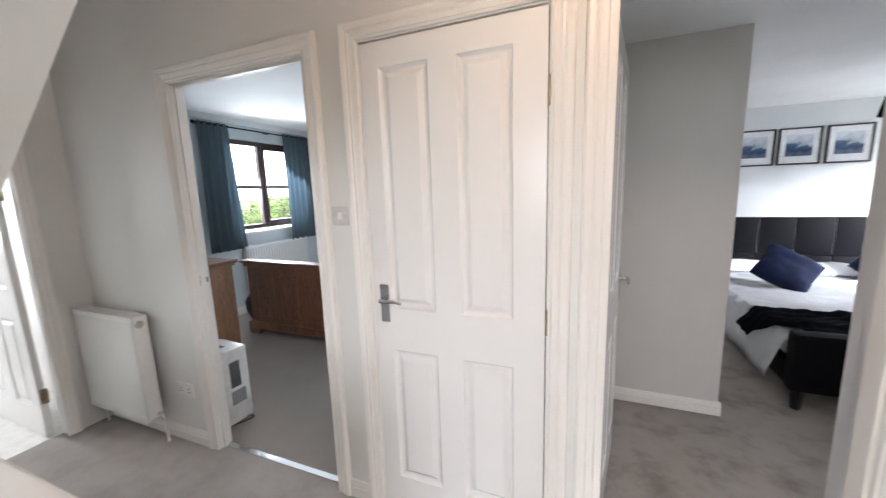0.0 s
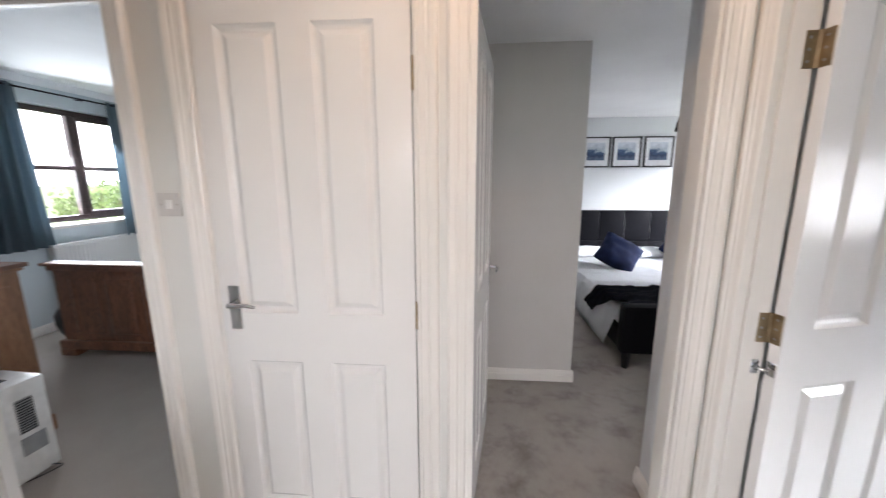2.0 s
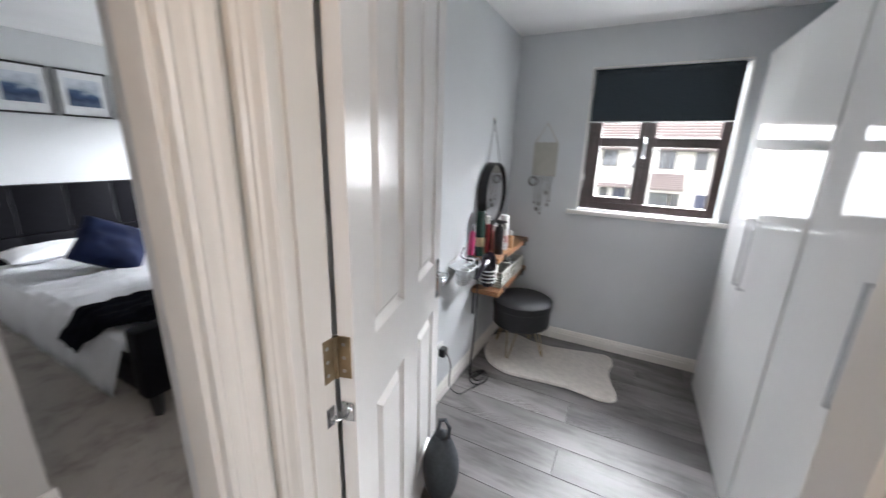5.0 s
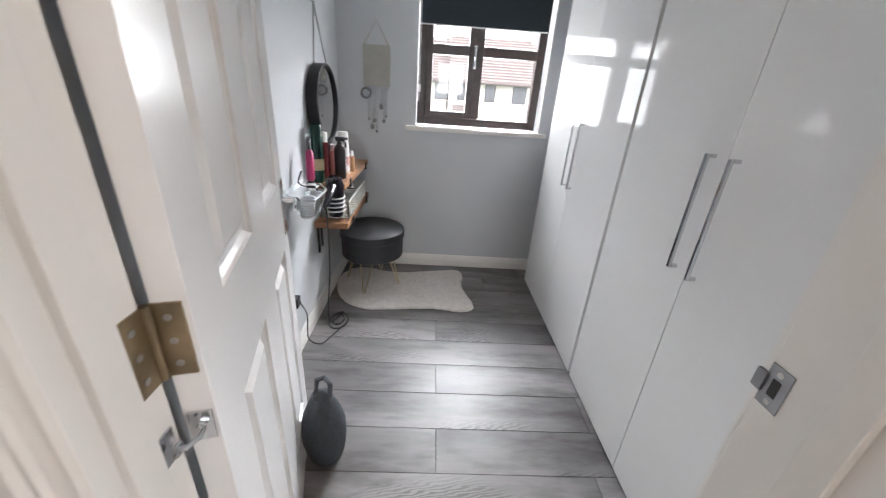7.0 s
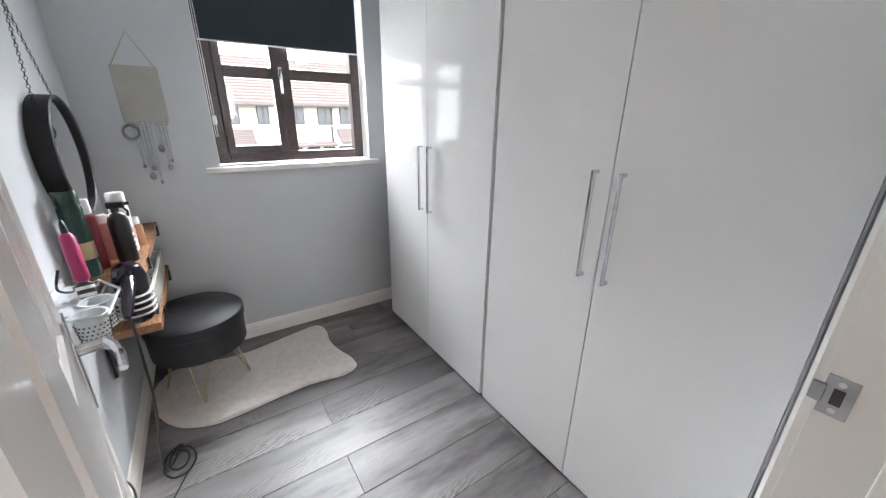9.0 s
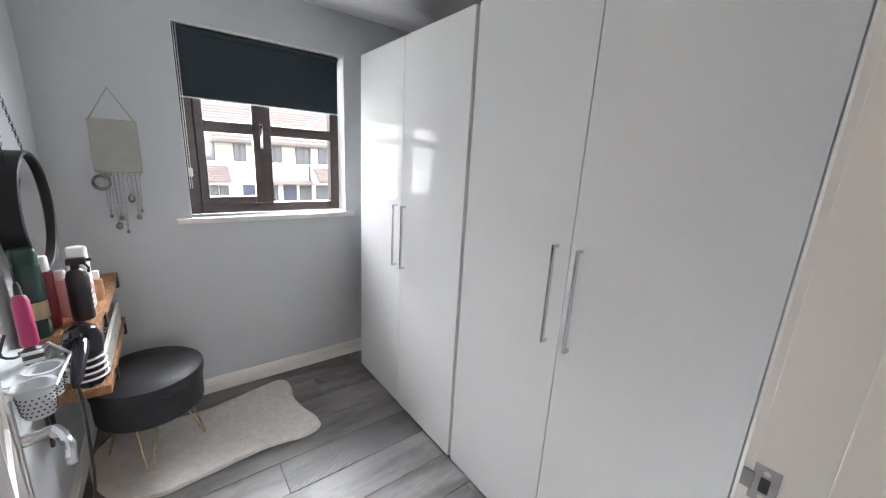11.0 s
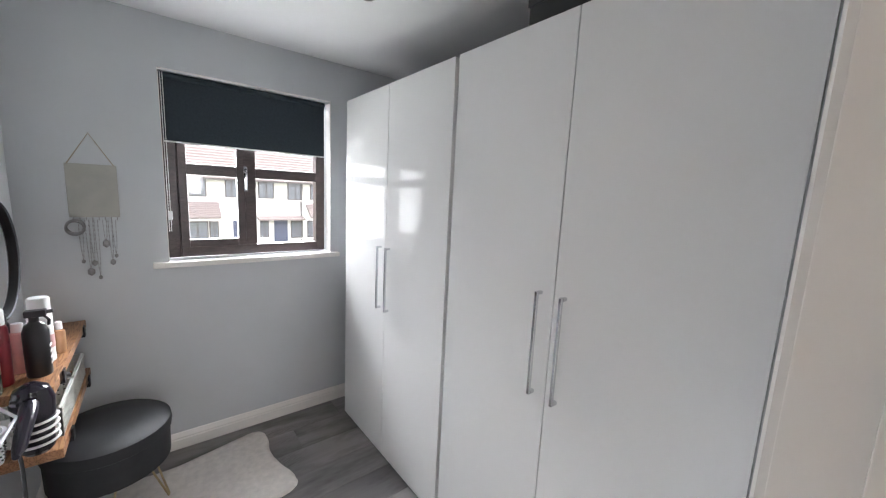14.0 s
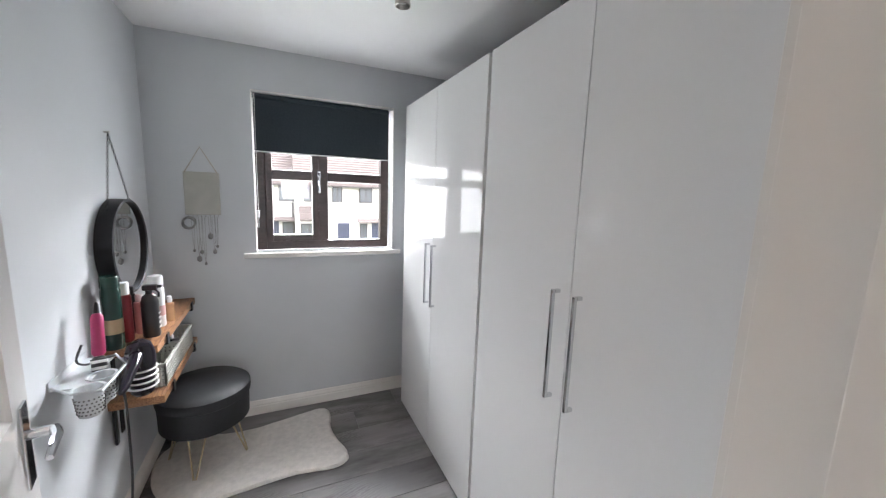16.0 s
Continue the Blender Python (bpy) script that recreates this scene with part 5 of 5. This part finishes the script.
def oak_chest():
    c = thing("oak_chest", (-3.35, WB + 0.03, 0), "light oak chest of drawers with moulded top against the wall", "chest of drawers")
    part("body", boxed(0, 0.88, 0, 0.42, 0.06, 1.02, bev=0.003), M_OAK_TOP, c)
    part("top", boxed(-0.03, 0.91, -0.005, 0.455, 1.035, 1.06, bev=0.006), M_OAK, c)
    part("moulding", boxed(-0.015, 0.895, 0, 0.44, 1.015, 1.036, bev=0.008), M_OAK_TOP, c)
    part("plinth", boxed(-0.012, 0.892, 0, 0.435, 0, 0.10, bev=0.006), M_OAK_TOP, c)
    bm = bmesh.new()
    for z0, z1 in ((0.16, 0.94),):
        box(bm, 0.8805, 0.886, 0.05, 0.37, z0, z1, 0.004)
    part("side_panel", bm, M_OAK_TOP, c)
    for k in range(4):
        d = part("drawer", boxed(0.04, 0.84, 0.42, 0.435, 0.13 + k * 0.22, 0.33 + k * 0.22, bev=0.004), M_OAK_TOP, c)
        for x in (0.2, 0.68):
            part("knob", lathe(bmesh.new(), [(0.01, 0.435), (0.018, 0.452), (0.008, 0.46)], 12, (x, 0, 0.23 + k * 0.22), "y"), M_BLACKM, d)


oak_chest()


def dehumidifier():
    d = thing("dehumidifier", (-2.13, 1.42, 0), "white dehumidifier with a grey grille on the carpet in the doorway", "dehumidifier")
    w, dp, h = 0.27, 0.19, 0.535
    part("body", boxed(-w, 0, 0, dp, 0.015, h, bev=0.018), M_WHITEP, d, smooth=True)
    d.rotation_euler = (0, 0, radians(-4))
    g = part("grille", boxed(0.0, 0.003, 0.055, 0.125, 0.27, 0.45), M_GREYP, d)
    for k in range(13):
        part("slat", boxed(0.003, 0.006, 0.057, 0.123, 0.275 + k * 0.0135, 0.281 + k * 0.0135), M_BLACKP, g)
    part("label_panel", boxed(0.0, 0.002, 0.05, 0.15, 0.15, 0.245), M_GREYP, d)
    part("control_panel", boxed(-0.17, -0.09, 0.04, 0.10, h - 0.001, h + 0.002), M_BLACKP, d)
    part("tank", boxed(-w + 0.005, -0.005, -0.003, dp * 0.5, 0.03, 0.2, bev=0.01), M_WHITEP, d)
    for x in (-w + 0.04, -0.04):
        for y in (0.035, dp - 0.035):
            part("caster", lathe(bmesh.new(), [(0.012, -0.008), (0.012, 0.008)], 12, (x, y, 0.012), "x"), M_BLACKP, d)


dehumidifier()
cable("dehumidifier_cable", [(-2.13, 1.56, 0.03), (-2.09, 1.58, 0.01), (-2.16, 1.45, 0.008), (-2.28, 1.42, 0.006), (-2.4, 1.44, 0.006)], 0.003, "dark cable trailing beside the dehumidifier")
bgs = thing("shoulder_bag", (-3.72, 3.1, 0), "black shoulder bag slumped beside the oak bed", "bag")
bm = bmesh.new()
bmesh.ops.create_uvsphere(bm, u_segments=18, v_segments=12, radius=1.0)
for v in bm.verts:
    n = 1 + 0.15 * noise.noise(v.co * 2)
    v.co = Vector((v.co.x * 0.16 * n, v.co.y * 0.14 * n, max(0, 0.2 + v.co.z * 0.22 * n)))
part("body", bm, M_BLACKP, bgs, smooth=True)


# ---- bedroom with the black bed ----
def cushion(bm, w, d, h, n=16, pinch=0.5, seed=0):
    top, bot = [], []
    for j in range(n + 1):
        rt, rb_ = [], []
        for i in range(n + 1):
            u, v = 2 * i / n - 1, 2 * j / n - 1
            k = (1 - abs(u) ** 2.6) * (1 - abs(v) ** 2.6)
            z = h * 0.5 * max(0.0, k) ** 0.45
            wr = 0.012 * noise.noise(Vector((u * 3, v * 3, seed)))
            x, y = u * w / 2 * (1 - 0.06 * (1 - abs(v)) * abs(u)), v * d / 2 * (1 - 0.06 * (1 - abs(u)) * abs(v))
            edge = i in (0, n) or j in (0, n)
            a = bm.verts.new((x, y, (z + wr) if not edge else 0))
            rt.append(a)
            rb_.append(a if edge else bm.verts.new((x, y, -z * 0.8)))
        top.append(rt)
        bot.append(rb_)
    for g, s in ((top, 1), (bot, -1)):
        for j in range(n):
            for i in range(n):
                q = (g[j][i], g[j][i + 1], g[j + 1][i + 1], g[j + 1][i])
                bm.faces.new(q if s > 0 else q[::-1])
    return bm


BX, BY, BL, BW = 1.35, 2.845, 2.69, 1.64


def black_bed():
    b = thing("black_bed", (BX, BY, 0), "black leather double bed with stitched panel headboard and low footboard", "bed")
    part("footboard", boxed(-0.05, BW + 0.05, -0.02, 0.10, 0.14, 0.54, bev=0.03), M_LEATHER, b, smooth=True)
    for x in (-0.02, BW - 0.05):
        part("leg", lathe(bmesh.new(), [(0.028, 0), (0.04, 0.14)], 4, (x + 0.035, 0.04, 0)), M_BLACKP, b)
        part("leg", lathe(bmesh.new(), [(0.028, 0), (0.04, 0.2)], 4, (x + 0.035, BL - 0.15, 0)), M_BLACKP, b)
    for x in (-0.03, BW - 0.03):
        part("side_rail", boxed(x, x + 0.06, 0.10, BL, 0.14, 0.30, bev=0.015), M_LEATHER, b)
    hb = part("headboard", boxed(-0.08, BW + 0.08, BL, BL + 0.08, 0.15, 0.40), M_LEATHER, b)
    for r_, (z0, z1) in enumerate(((0.40, 0.616), (0.62, 1.07))):
        for k in range(5):
            a = -0.08 + k * (BW + 0.16) / 5
            part("headboard_panel", boxed(a + 0.002, a + (BW + 0.16) / 5 - 0.002, BL - 0.012, BL + 0.08, z0, z1, bev=0.012), M_LEATHER, hb, smooth=True)
    for k in range(1, 5):
        bm = bmesh.new()
        a = -0.08 + k * (BW + 0.16) / 5
        for j in range(18):
            box(bm, a - 0.006, a - 0.004, BL - 0.0135, BL - 0.0115, 0.64 + j * 0.023, 0.652 + j * 0.023)
        part("stitching", bm, M_GREYP, hb)
    part("mattress", boxed(0.03, BW - 0.03, 0.12, BL - 0.02, 0.24, 0.40, bev=0.05), M_DUVET, b, smooth=True)


black_bed()


def duvet():
    bm = bmesh.new()
    nx, ny = 84, 96
    X0, X1, Y0, Y1 = -0.30, BW + 0.30, 0.13, BL - 0.45
    g = []
    for j in range(ny + 1):
        row = []
        for i in range(nx + 1):
            x = X0 + (X1 - X0) * i / nx
            y = Y0 + (Y1 - Y0) * j / ny
            over = max(0.0, -0.02 - x, x - BW - 0.02)
            z = 0.46 + 0.03 * noise.noise(Vector((x * 2.2, y * 2.2, 1))) + 0.03 * noise.noise(Vector((x * 4 + y * 3, y * 8, 4))) + 0.012 * abs(noise.noise(Vector((x * 9 - y * 4, y * 14, 6))))
            sx = x
            if over > 0:
                s = -1 if x < 0 else 1
                sx = (-0.02 if x < 0 else BW + 0.02) + s * min(0.11, over * 0.35 + 0.022 * noise.noise(Vector((x * 2, y * 7, 2))) * min(1, over * 6) + 0.02)
                z = 0.455 - over * (1.05 + 0.12 * noise.noise(Vector((0, y * 3.3, 5)))) + 0.01 * noise.noise(Vector((x * 9, y * 12, 8)))
            row.append(bm.verts.new((sx, y, z)))
        g.append(row)
    for a, b in zip(g, g[1:]):
        for i in range(nx):
            bm.faces.new((a[i], a[i + 1], b[i + 1], b[i]))
    bmesh.ops.solidify(bm, geom=bm.faces[:], thickness=0.03)
    solo("duvet", bm, M_DUVET, "rumpled white duvet hanging over the black bed", "duvet", at=(BX, BY, 0), smooth=True)


duvet()
for k, x in enumerate((0.42, 1.18)):
    solo("pillow", cushion(bmesh.new(), 0.72, 0.48, 0.15, 18, seed=k), M_DUVET, "plump white pillow against the black headboard", "pillow", "pillows on the black bed", at=(BX + x, BY + BL - 0.30, 0.50), smooth=True)
def turned(bm, deg):
    bmesh.ops.rotate(bm, verts=bm.verts, cent=(0, 0, 0), matrix=Matrix.Rotation(radians(deg), 3, "Z"))
    return bm


cu = solo("cushion", turned(cushion(bmesh.new(), 0.47, 0.47, 0.22, 20, seed=9), 55), M_NAVY, "navy velvet cushion leaning on the white pillow", "cushion", smooth=True)
cu.matrix_world = pose(1.89, 4.50, 0.63, 46, 3, 4)
cu2 = solo("cushion", turned(cushion(bmesh.new(), 0.50, 0.50, 0.24, 20, seed=5), 50), M_NAVY, "navy velvet cushion near the far pillow", "cushion", smooth=True)
cu2.matrix_world = pose(BX + 1.58, BY + BL - 0.56, 0.62, 38, 0, -6)


def throw():
    bm = bmesh.new()
    nx, ny = 50, 26
    g = []
    for j in range(ny + 1):
        row = []
        for i in range(nx + 1):
            u, v = i / nx, j / ny
            x = -0.20 + 1.85 * u
            near = 0.13 + 0.33 * max(0.0, 1 - 5 * u) ** 1.3
            far = 0.68 + 0.03 * math.sin(9 * u + 1)
            y = near + (far - near) * v
            over = max(0.0, -0.02 - x)
            z = 0.512 - 0.9 * over + 0.022 * noise.noise(Vector((x * 7, y * 7, 7))) + 0.012 * math.sin(x * 30 + y * 30) * math.sin(x * 30 - y * 30)
            x += 0.35 * over
            row.append(bm.verts.new((x, y, z)))
        g.append(row)
    for a, b in zip(g, g[1:]):
        for i in range(nx):
            bm.faces.new((a[i], a[i + 1], b[i + 1], b[i]))
    bmesh.ops.solidify(bm, geom=bm.faces[:], thickness=0.025)
    solo("throw_blanket", bm, M_THROW, "black quilted throw spread over the foot of the bed", "blanket", at=(BX, BY, 0), smooth=True)


throw()


def framed_picture(x, label):
    f = thing("framed_picture", (x, 5.66, 1.905), label, "picture", "three pictures above the bed")
    w, h = 0.40, 0.43
    bm = bmesh.new()
    t = 0.018
    box(bm, -w / 2, w / 2, -0.03, -0.001, h / 2 - t, h / 2, 0.002)
    box(bm, -w / 2, w / 2, -0.03, -0.001, -h / 2, -h / 2 + t, 0.002)
    box(bm, -w / 2, -w / 2 + t, -0.03, -0.001, -h / 2 + t, h / 2 - t, 0.002)
    box(bm, w / 2 - t, w / 2, -0.03, -0.001, -h / 2 + t, h / 2 - t, 0.002)
    part("frame", bm, M_BLACKP, f)
    part("mount", boxed(-w / 2 + t, w / 2 - t, -0.014, -0.002, -h / 2 + t, h / 2 - t), M_MAT, f)
    part("print", boxed(-w / 2 + 0.075, w / 2 - 0.075, -0.0165, -0.0142, -h / 2 + 0.10, h / 2 - 0.08), M_PRINT, f)
    return f


for k, x in enumerate((1.90, 2.33, 2.775)):
    framed_picture(x, ("black framed misty lake print", "black framed mountain print", "black framed rocky shore print")[k] + " above the black headboard")
ls = thing("pendant_lamp", (2.09, 3.5, 1.94), "dark drum lampshade hanging from the bedroom ceiling", "pendant lamp")
part("shade", lathe(bmesh.new(), [(0.20, 0.0), (0.15, 0.25), (0.147, 0.25), (0.197, 0.0)], 32, caps=False), M_THROW, ls, smooth=True)
part("cord", tube(bmesh.new(), [(0, 0, 0.25), (0, 0, 0.45)], 0.004), M_BLACKP, ls)
part("bulb", lathe(bmesh.new(), [(0.012, 0.2), (0.03, 0.14), (0.02, 0.1)], 14), M_WHITEP, ls, smooth=True)
lp = thing("ceiling_lamp", (0.22, 0.60, 2.66), "small lit ceiling lamp over the landing", "ceiling lamp")
part("rose", lathe(bmesh.new(), [(0.05, 0), (0.045, -0.02), (0.01, -0.03)], 20), M_WHITEP, lp, smooth=True)
part("cord", tube(bmesh.new(), [(0, 0, -0.03), (0, 0, -0.12)], 0.004), M_WHITEP, lp)


# ---- outdoors ----
struct("ground", boxed(-400, 400, -400, 400, -3.0, -2.7), M_GROUND, "grass around the houses")
struct("road", boxed(12, 18, -200, 200, -2.69, -2.66), M_ROAD, "grey estate road")
struct("pavement", boxed(18, 20, -200, 200, -2.69, -2.58), plain("pale_paving", (0.3, 0.29, 0.27), 0.9), "pale pavement")


def house(y0, x=27.0):
    h = thing("house", (x, y0, -2.69), "pale rendered terraced house with brown tiled roof", "house", "houses across the road")
    w, hh = 7.0, 4.75
    part("wall", boxed(0, 8, 0, w - 0.02, 0, hh), M_RENDER, h)
    rf = part("roof", prism(bmesh.new(), [(-0.45, hh - 0.1), (4, hh + 2.9), (8.4, hh - 0.1), (8.4, hh - 0.25), (-0.45, hh - 0.25)], "y", -0.02, w), M_TILE, h)
    bm = bmesh.new()
    for k in range(16):
        a = k / 16
        box(bm, -0.45 + 4.45 * a, -0.45 + 4.45 * (a + 1 / 16) + 0.03, -0.02, w, hh - 0.1 + 3.0 * a - 0.02, hh - 0.1 + 3.0 * a + 0.1)
    part("tile_courses", bm, M_TILE, rf)
    part("chimney", boxed(3.5, 4.3, 0.3, 1.1, hh + 2.0, hh + 3.7), M_RENDER, rf)
    for a, b, z0, z1 in ((0.05, 0.9, 3.45, 4.45), (1.9, 2.7, 3.5, 4.45), (4.0, 4.55, 3.5, 4.45), (5.65, 6.4, 3.5, 4.45), (0.05, 0.72, 0.85, 1.9), (2.25, 2.65, 0.95, 1.9), (5.1, 5.45, 0.95, 1.9), (5.65, 6.6, 0.85, 1.9)):
        wn_ = part("window", boxed(-0.06, 0.02, a - 0.07, b + 0.07, z0 - 0.07, z1 + 0.07), M_HFRAME, h)
        m_ = (a + b) / 2
        for c0, c1 in ((a, m_ - 0.04), (m_ + 0.04, b)):
            part("pane", boxed(-0.075, -0.061, c0, c1, z0, z1), M_HWIN, wn_)
        part("sill", boxed(-0.14, 0.0, a - 0.12, b + 0.12, z0 - 0.14, z0 - 0.072), M_RENDER, wn_)
    part("front_door", boxed(-0.06, 0.02, 1.0, 1.85, 0, 2.0), M_HDOOR, h, "dark blue front door")
    part("front_door", boxed(-0.06, 0.02, 3.45, 4.25, 0, 2.0), M_HDOOR, h, "dark blue front door")
    part("porch_roof", prism(bmesh.new(), [(-1.1, 2.3), (0, 3.15), (0, 3.0), (-1.1, 2.2)], "y", 5.0, 6.75), M_TILE, h)
    part("porch_roof", prism(bmesh.new(), [(-0.7, 2.15), (0, 2.3), (0, 2.15), (-0.7, 2.05)], "y", 0.0, 2.9), M_TILE, h)
    for k in range(8):
        part("roof_tile_row", boxed(-1.14 + k * 0.137, -1.0 + k * 0.137, 4.98, 6.77, 2.28 + k * 0.106, 2.37 + k * 0.106), M_TILE, h)
    part("gutter", boxed(-0.55, -0.45, -0.02, w, hh - 0.28, hh - 0.18), M_HFRAME, h)
    part("downpipe", boxed(-0.1, -0.02, 0.05, 0.13, 0, hh - 0.2), M_HFRAME, h)
    return h


h0 = house(-28)
for k in range(1, 11):
    copy_thing(h0, pose(27.0 + (1.5 if k % 3 == 1 else 0), -28 + 7 * k, -2.69))


def tree(at, r, hgt, seed):
    t = thing("tree", at, "leafy garden tree behind the house", "tree", "garden trees")
    rr = random.Random(seed)
    bm = bmesh.new()
    tube(bm, [(0, 0, 0), (0.08, 0.03, hgt * 0.3), (0.0, 0.1, hgt * 0.6), (0.1, 0, hgt * 0.85)], [0.2, 0.15, 0.1, 0.03])
    for k in range(7):
        a = rr.uniform(0, 6.28)
        z = hgt * rr.uniform(0.3, 0.6)
        tube(bm, [(0, 0, z), (r * 0.4 * math.cos(a), r * 0.4 * math.sin(a), z + 0.6), (r * 0.8 * math.cos(a), r * 0.8 * math.sin(a), z + 1.3)], [0.07, 0.05, 0.02], 6)
    part("trunk", bm, M_BARK, t, smooth=True)
    verts, faces = [], []
    for k in range(5200):
        u = Vector((rr.gauss(0, 1), rr.gauss(0, 1), rr.gauss(0, 1))).normalized()
        lump = 0.75 + 0.5 * noise.noise(u * 2.2 + Vector((seed, 0, 0)))
        p = Vector((u.x * r * lump, u.y * r * lump, hgt * 0.62 + u.z * hgt * 0.4 * lump)) * 1.0
        p *= 1 - 0.25 * rr.random() ** 2
        s = rr.uniform(0.06, 0.13)
        a = Vector((rr.gauss(0, 1), rr.gauss(0, 1), rr.gauss(0, 1))).normalized() * s
        b = a.cross(u + Vector((0.1, 0.2, 0.3))).normalized() * s * 0.6
        i = len(verts)
        verts += [p - a, p - b * 0.8, p + a, p + b * 0.8]
        faces.append((i, i + 1, i + 2, i + 3))
    me = bpy.data.meshes.new("crown")
    me.from_pydata(verts, [], faces)
    me.materials.append(M_LEAF)
    c = new("crown", me)
    c.parent = t
    return t


for k, (x, y, r, hh) in enumerate(((-20, 13, 2.6, 4.0), (-24, 22, 2.8, 4.4), (-28, 17, 3.2, 5.0), (21.5, 14.0, 1.6, 3.6), (21.8, 22.0, 2.0, 4.2), (-30, 30, 3.0, 5.0))):
    tree((x, y, -2.69), r, hh, 20 + k)


# ---- laminate planks, last ----
PW, PX0 = 0.1932, 1.038
plank_mesh = {}


def plank(x, y0, y1):
    key = round(y1 - y0, 3)
    if key not in plank_mesh:
        bm = bmesh.new()
        L = y1 - y0
        t = 0.0010
        g = 0.0008
        top = [(t + g, t + g, 0), (PW - t - g, t + g, 0), (PW - t - g, L - t - g, 0), (t + g, L - t - g, 0)]
        low = [(g, g, -0.0022), (PW - g, g, -0.0022), (PW - g, L - g, -0.0022), (g, L - g, -0.0022)]
        bot = [(g, g, -0.008), (PW - g, g, -0.008), (PW - g, L - g, -0.008), (g, L - g, -0.008)]
        R = [[bm.verts.new(p) for p in r_] for r_ in (bot, low, top)]
        for a, b in zip(R, R[1:]):
            for i in range(4):
                bm.faces.new((a[i], a[(i + 1) % 4], b[(i + 1) % 4], b[i]))
        bm.faces.new(R[-1])
        plank_mesh[key] = finish("plank", bm, M_PLANK)
    ob = new("plank", plank_mesh[key])
    ob.parent = bpy.data.objects["floor_dressing"]
    ob.location = (x, y0, DZ)


for k in range(12):
    x = PX0 + k * PW
    if x + PW > WW + 0.01:
        break
    j = {0: (0.2,), 1: (0.85,), 2: (0.25,), 3: (0.85,), 4: (0.19,), 5: (0.85,), 6: (0.12,), 7: (0.85,), 8: (0.08,), 9: (-0.2,), 10: (0.5,), 11: (0.2,)}[k]
    cuts = [-0.49, *j, LW - 0.003]
    for a, b in zip(cuts, cuts[1:]):
        plank(x, a, b)
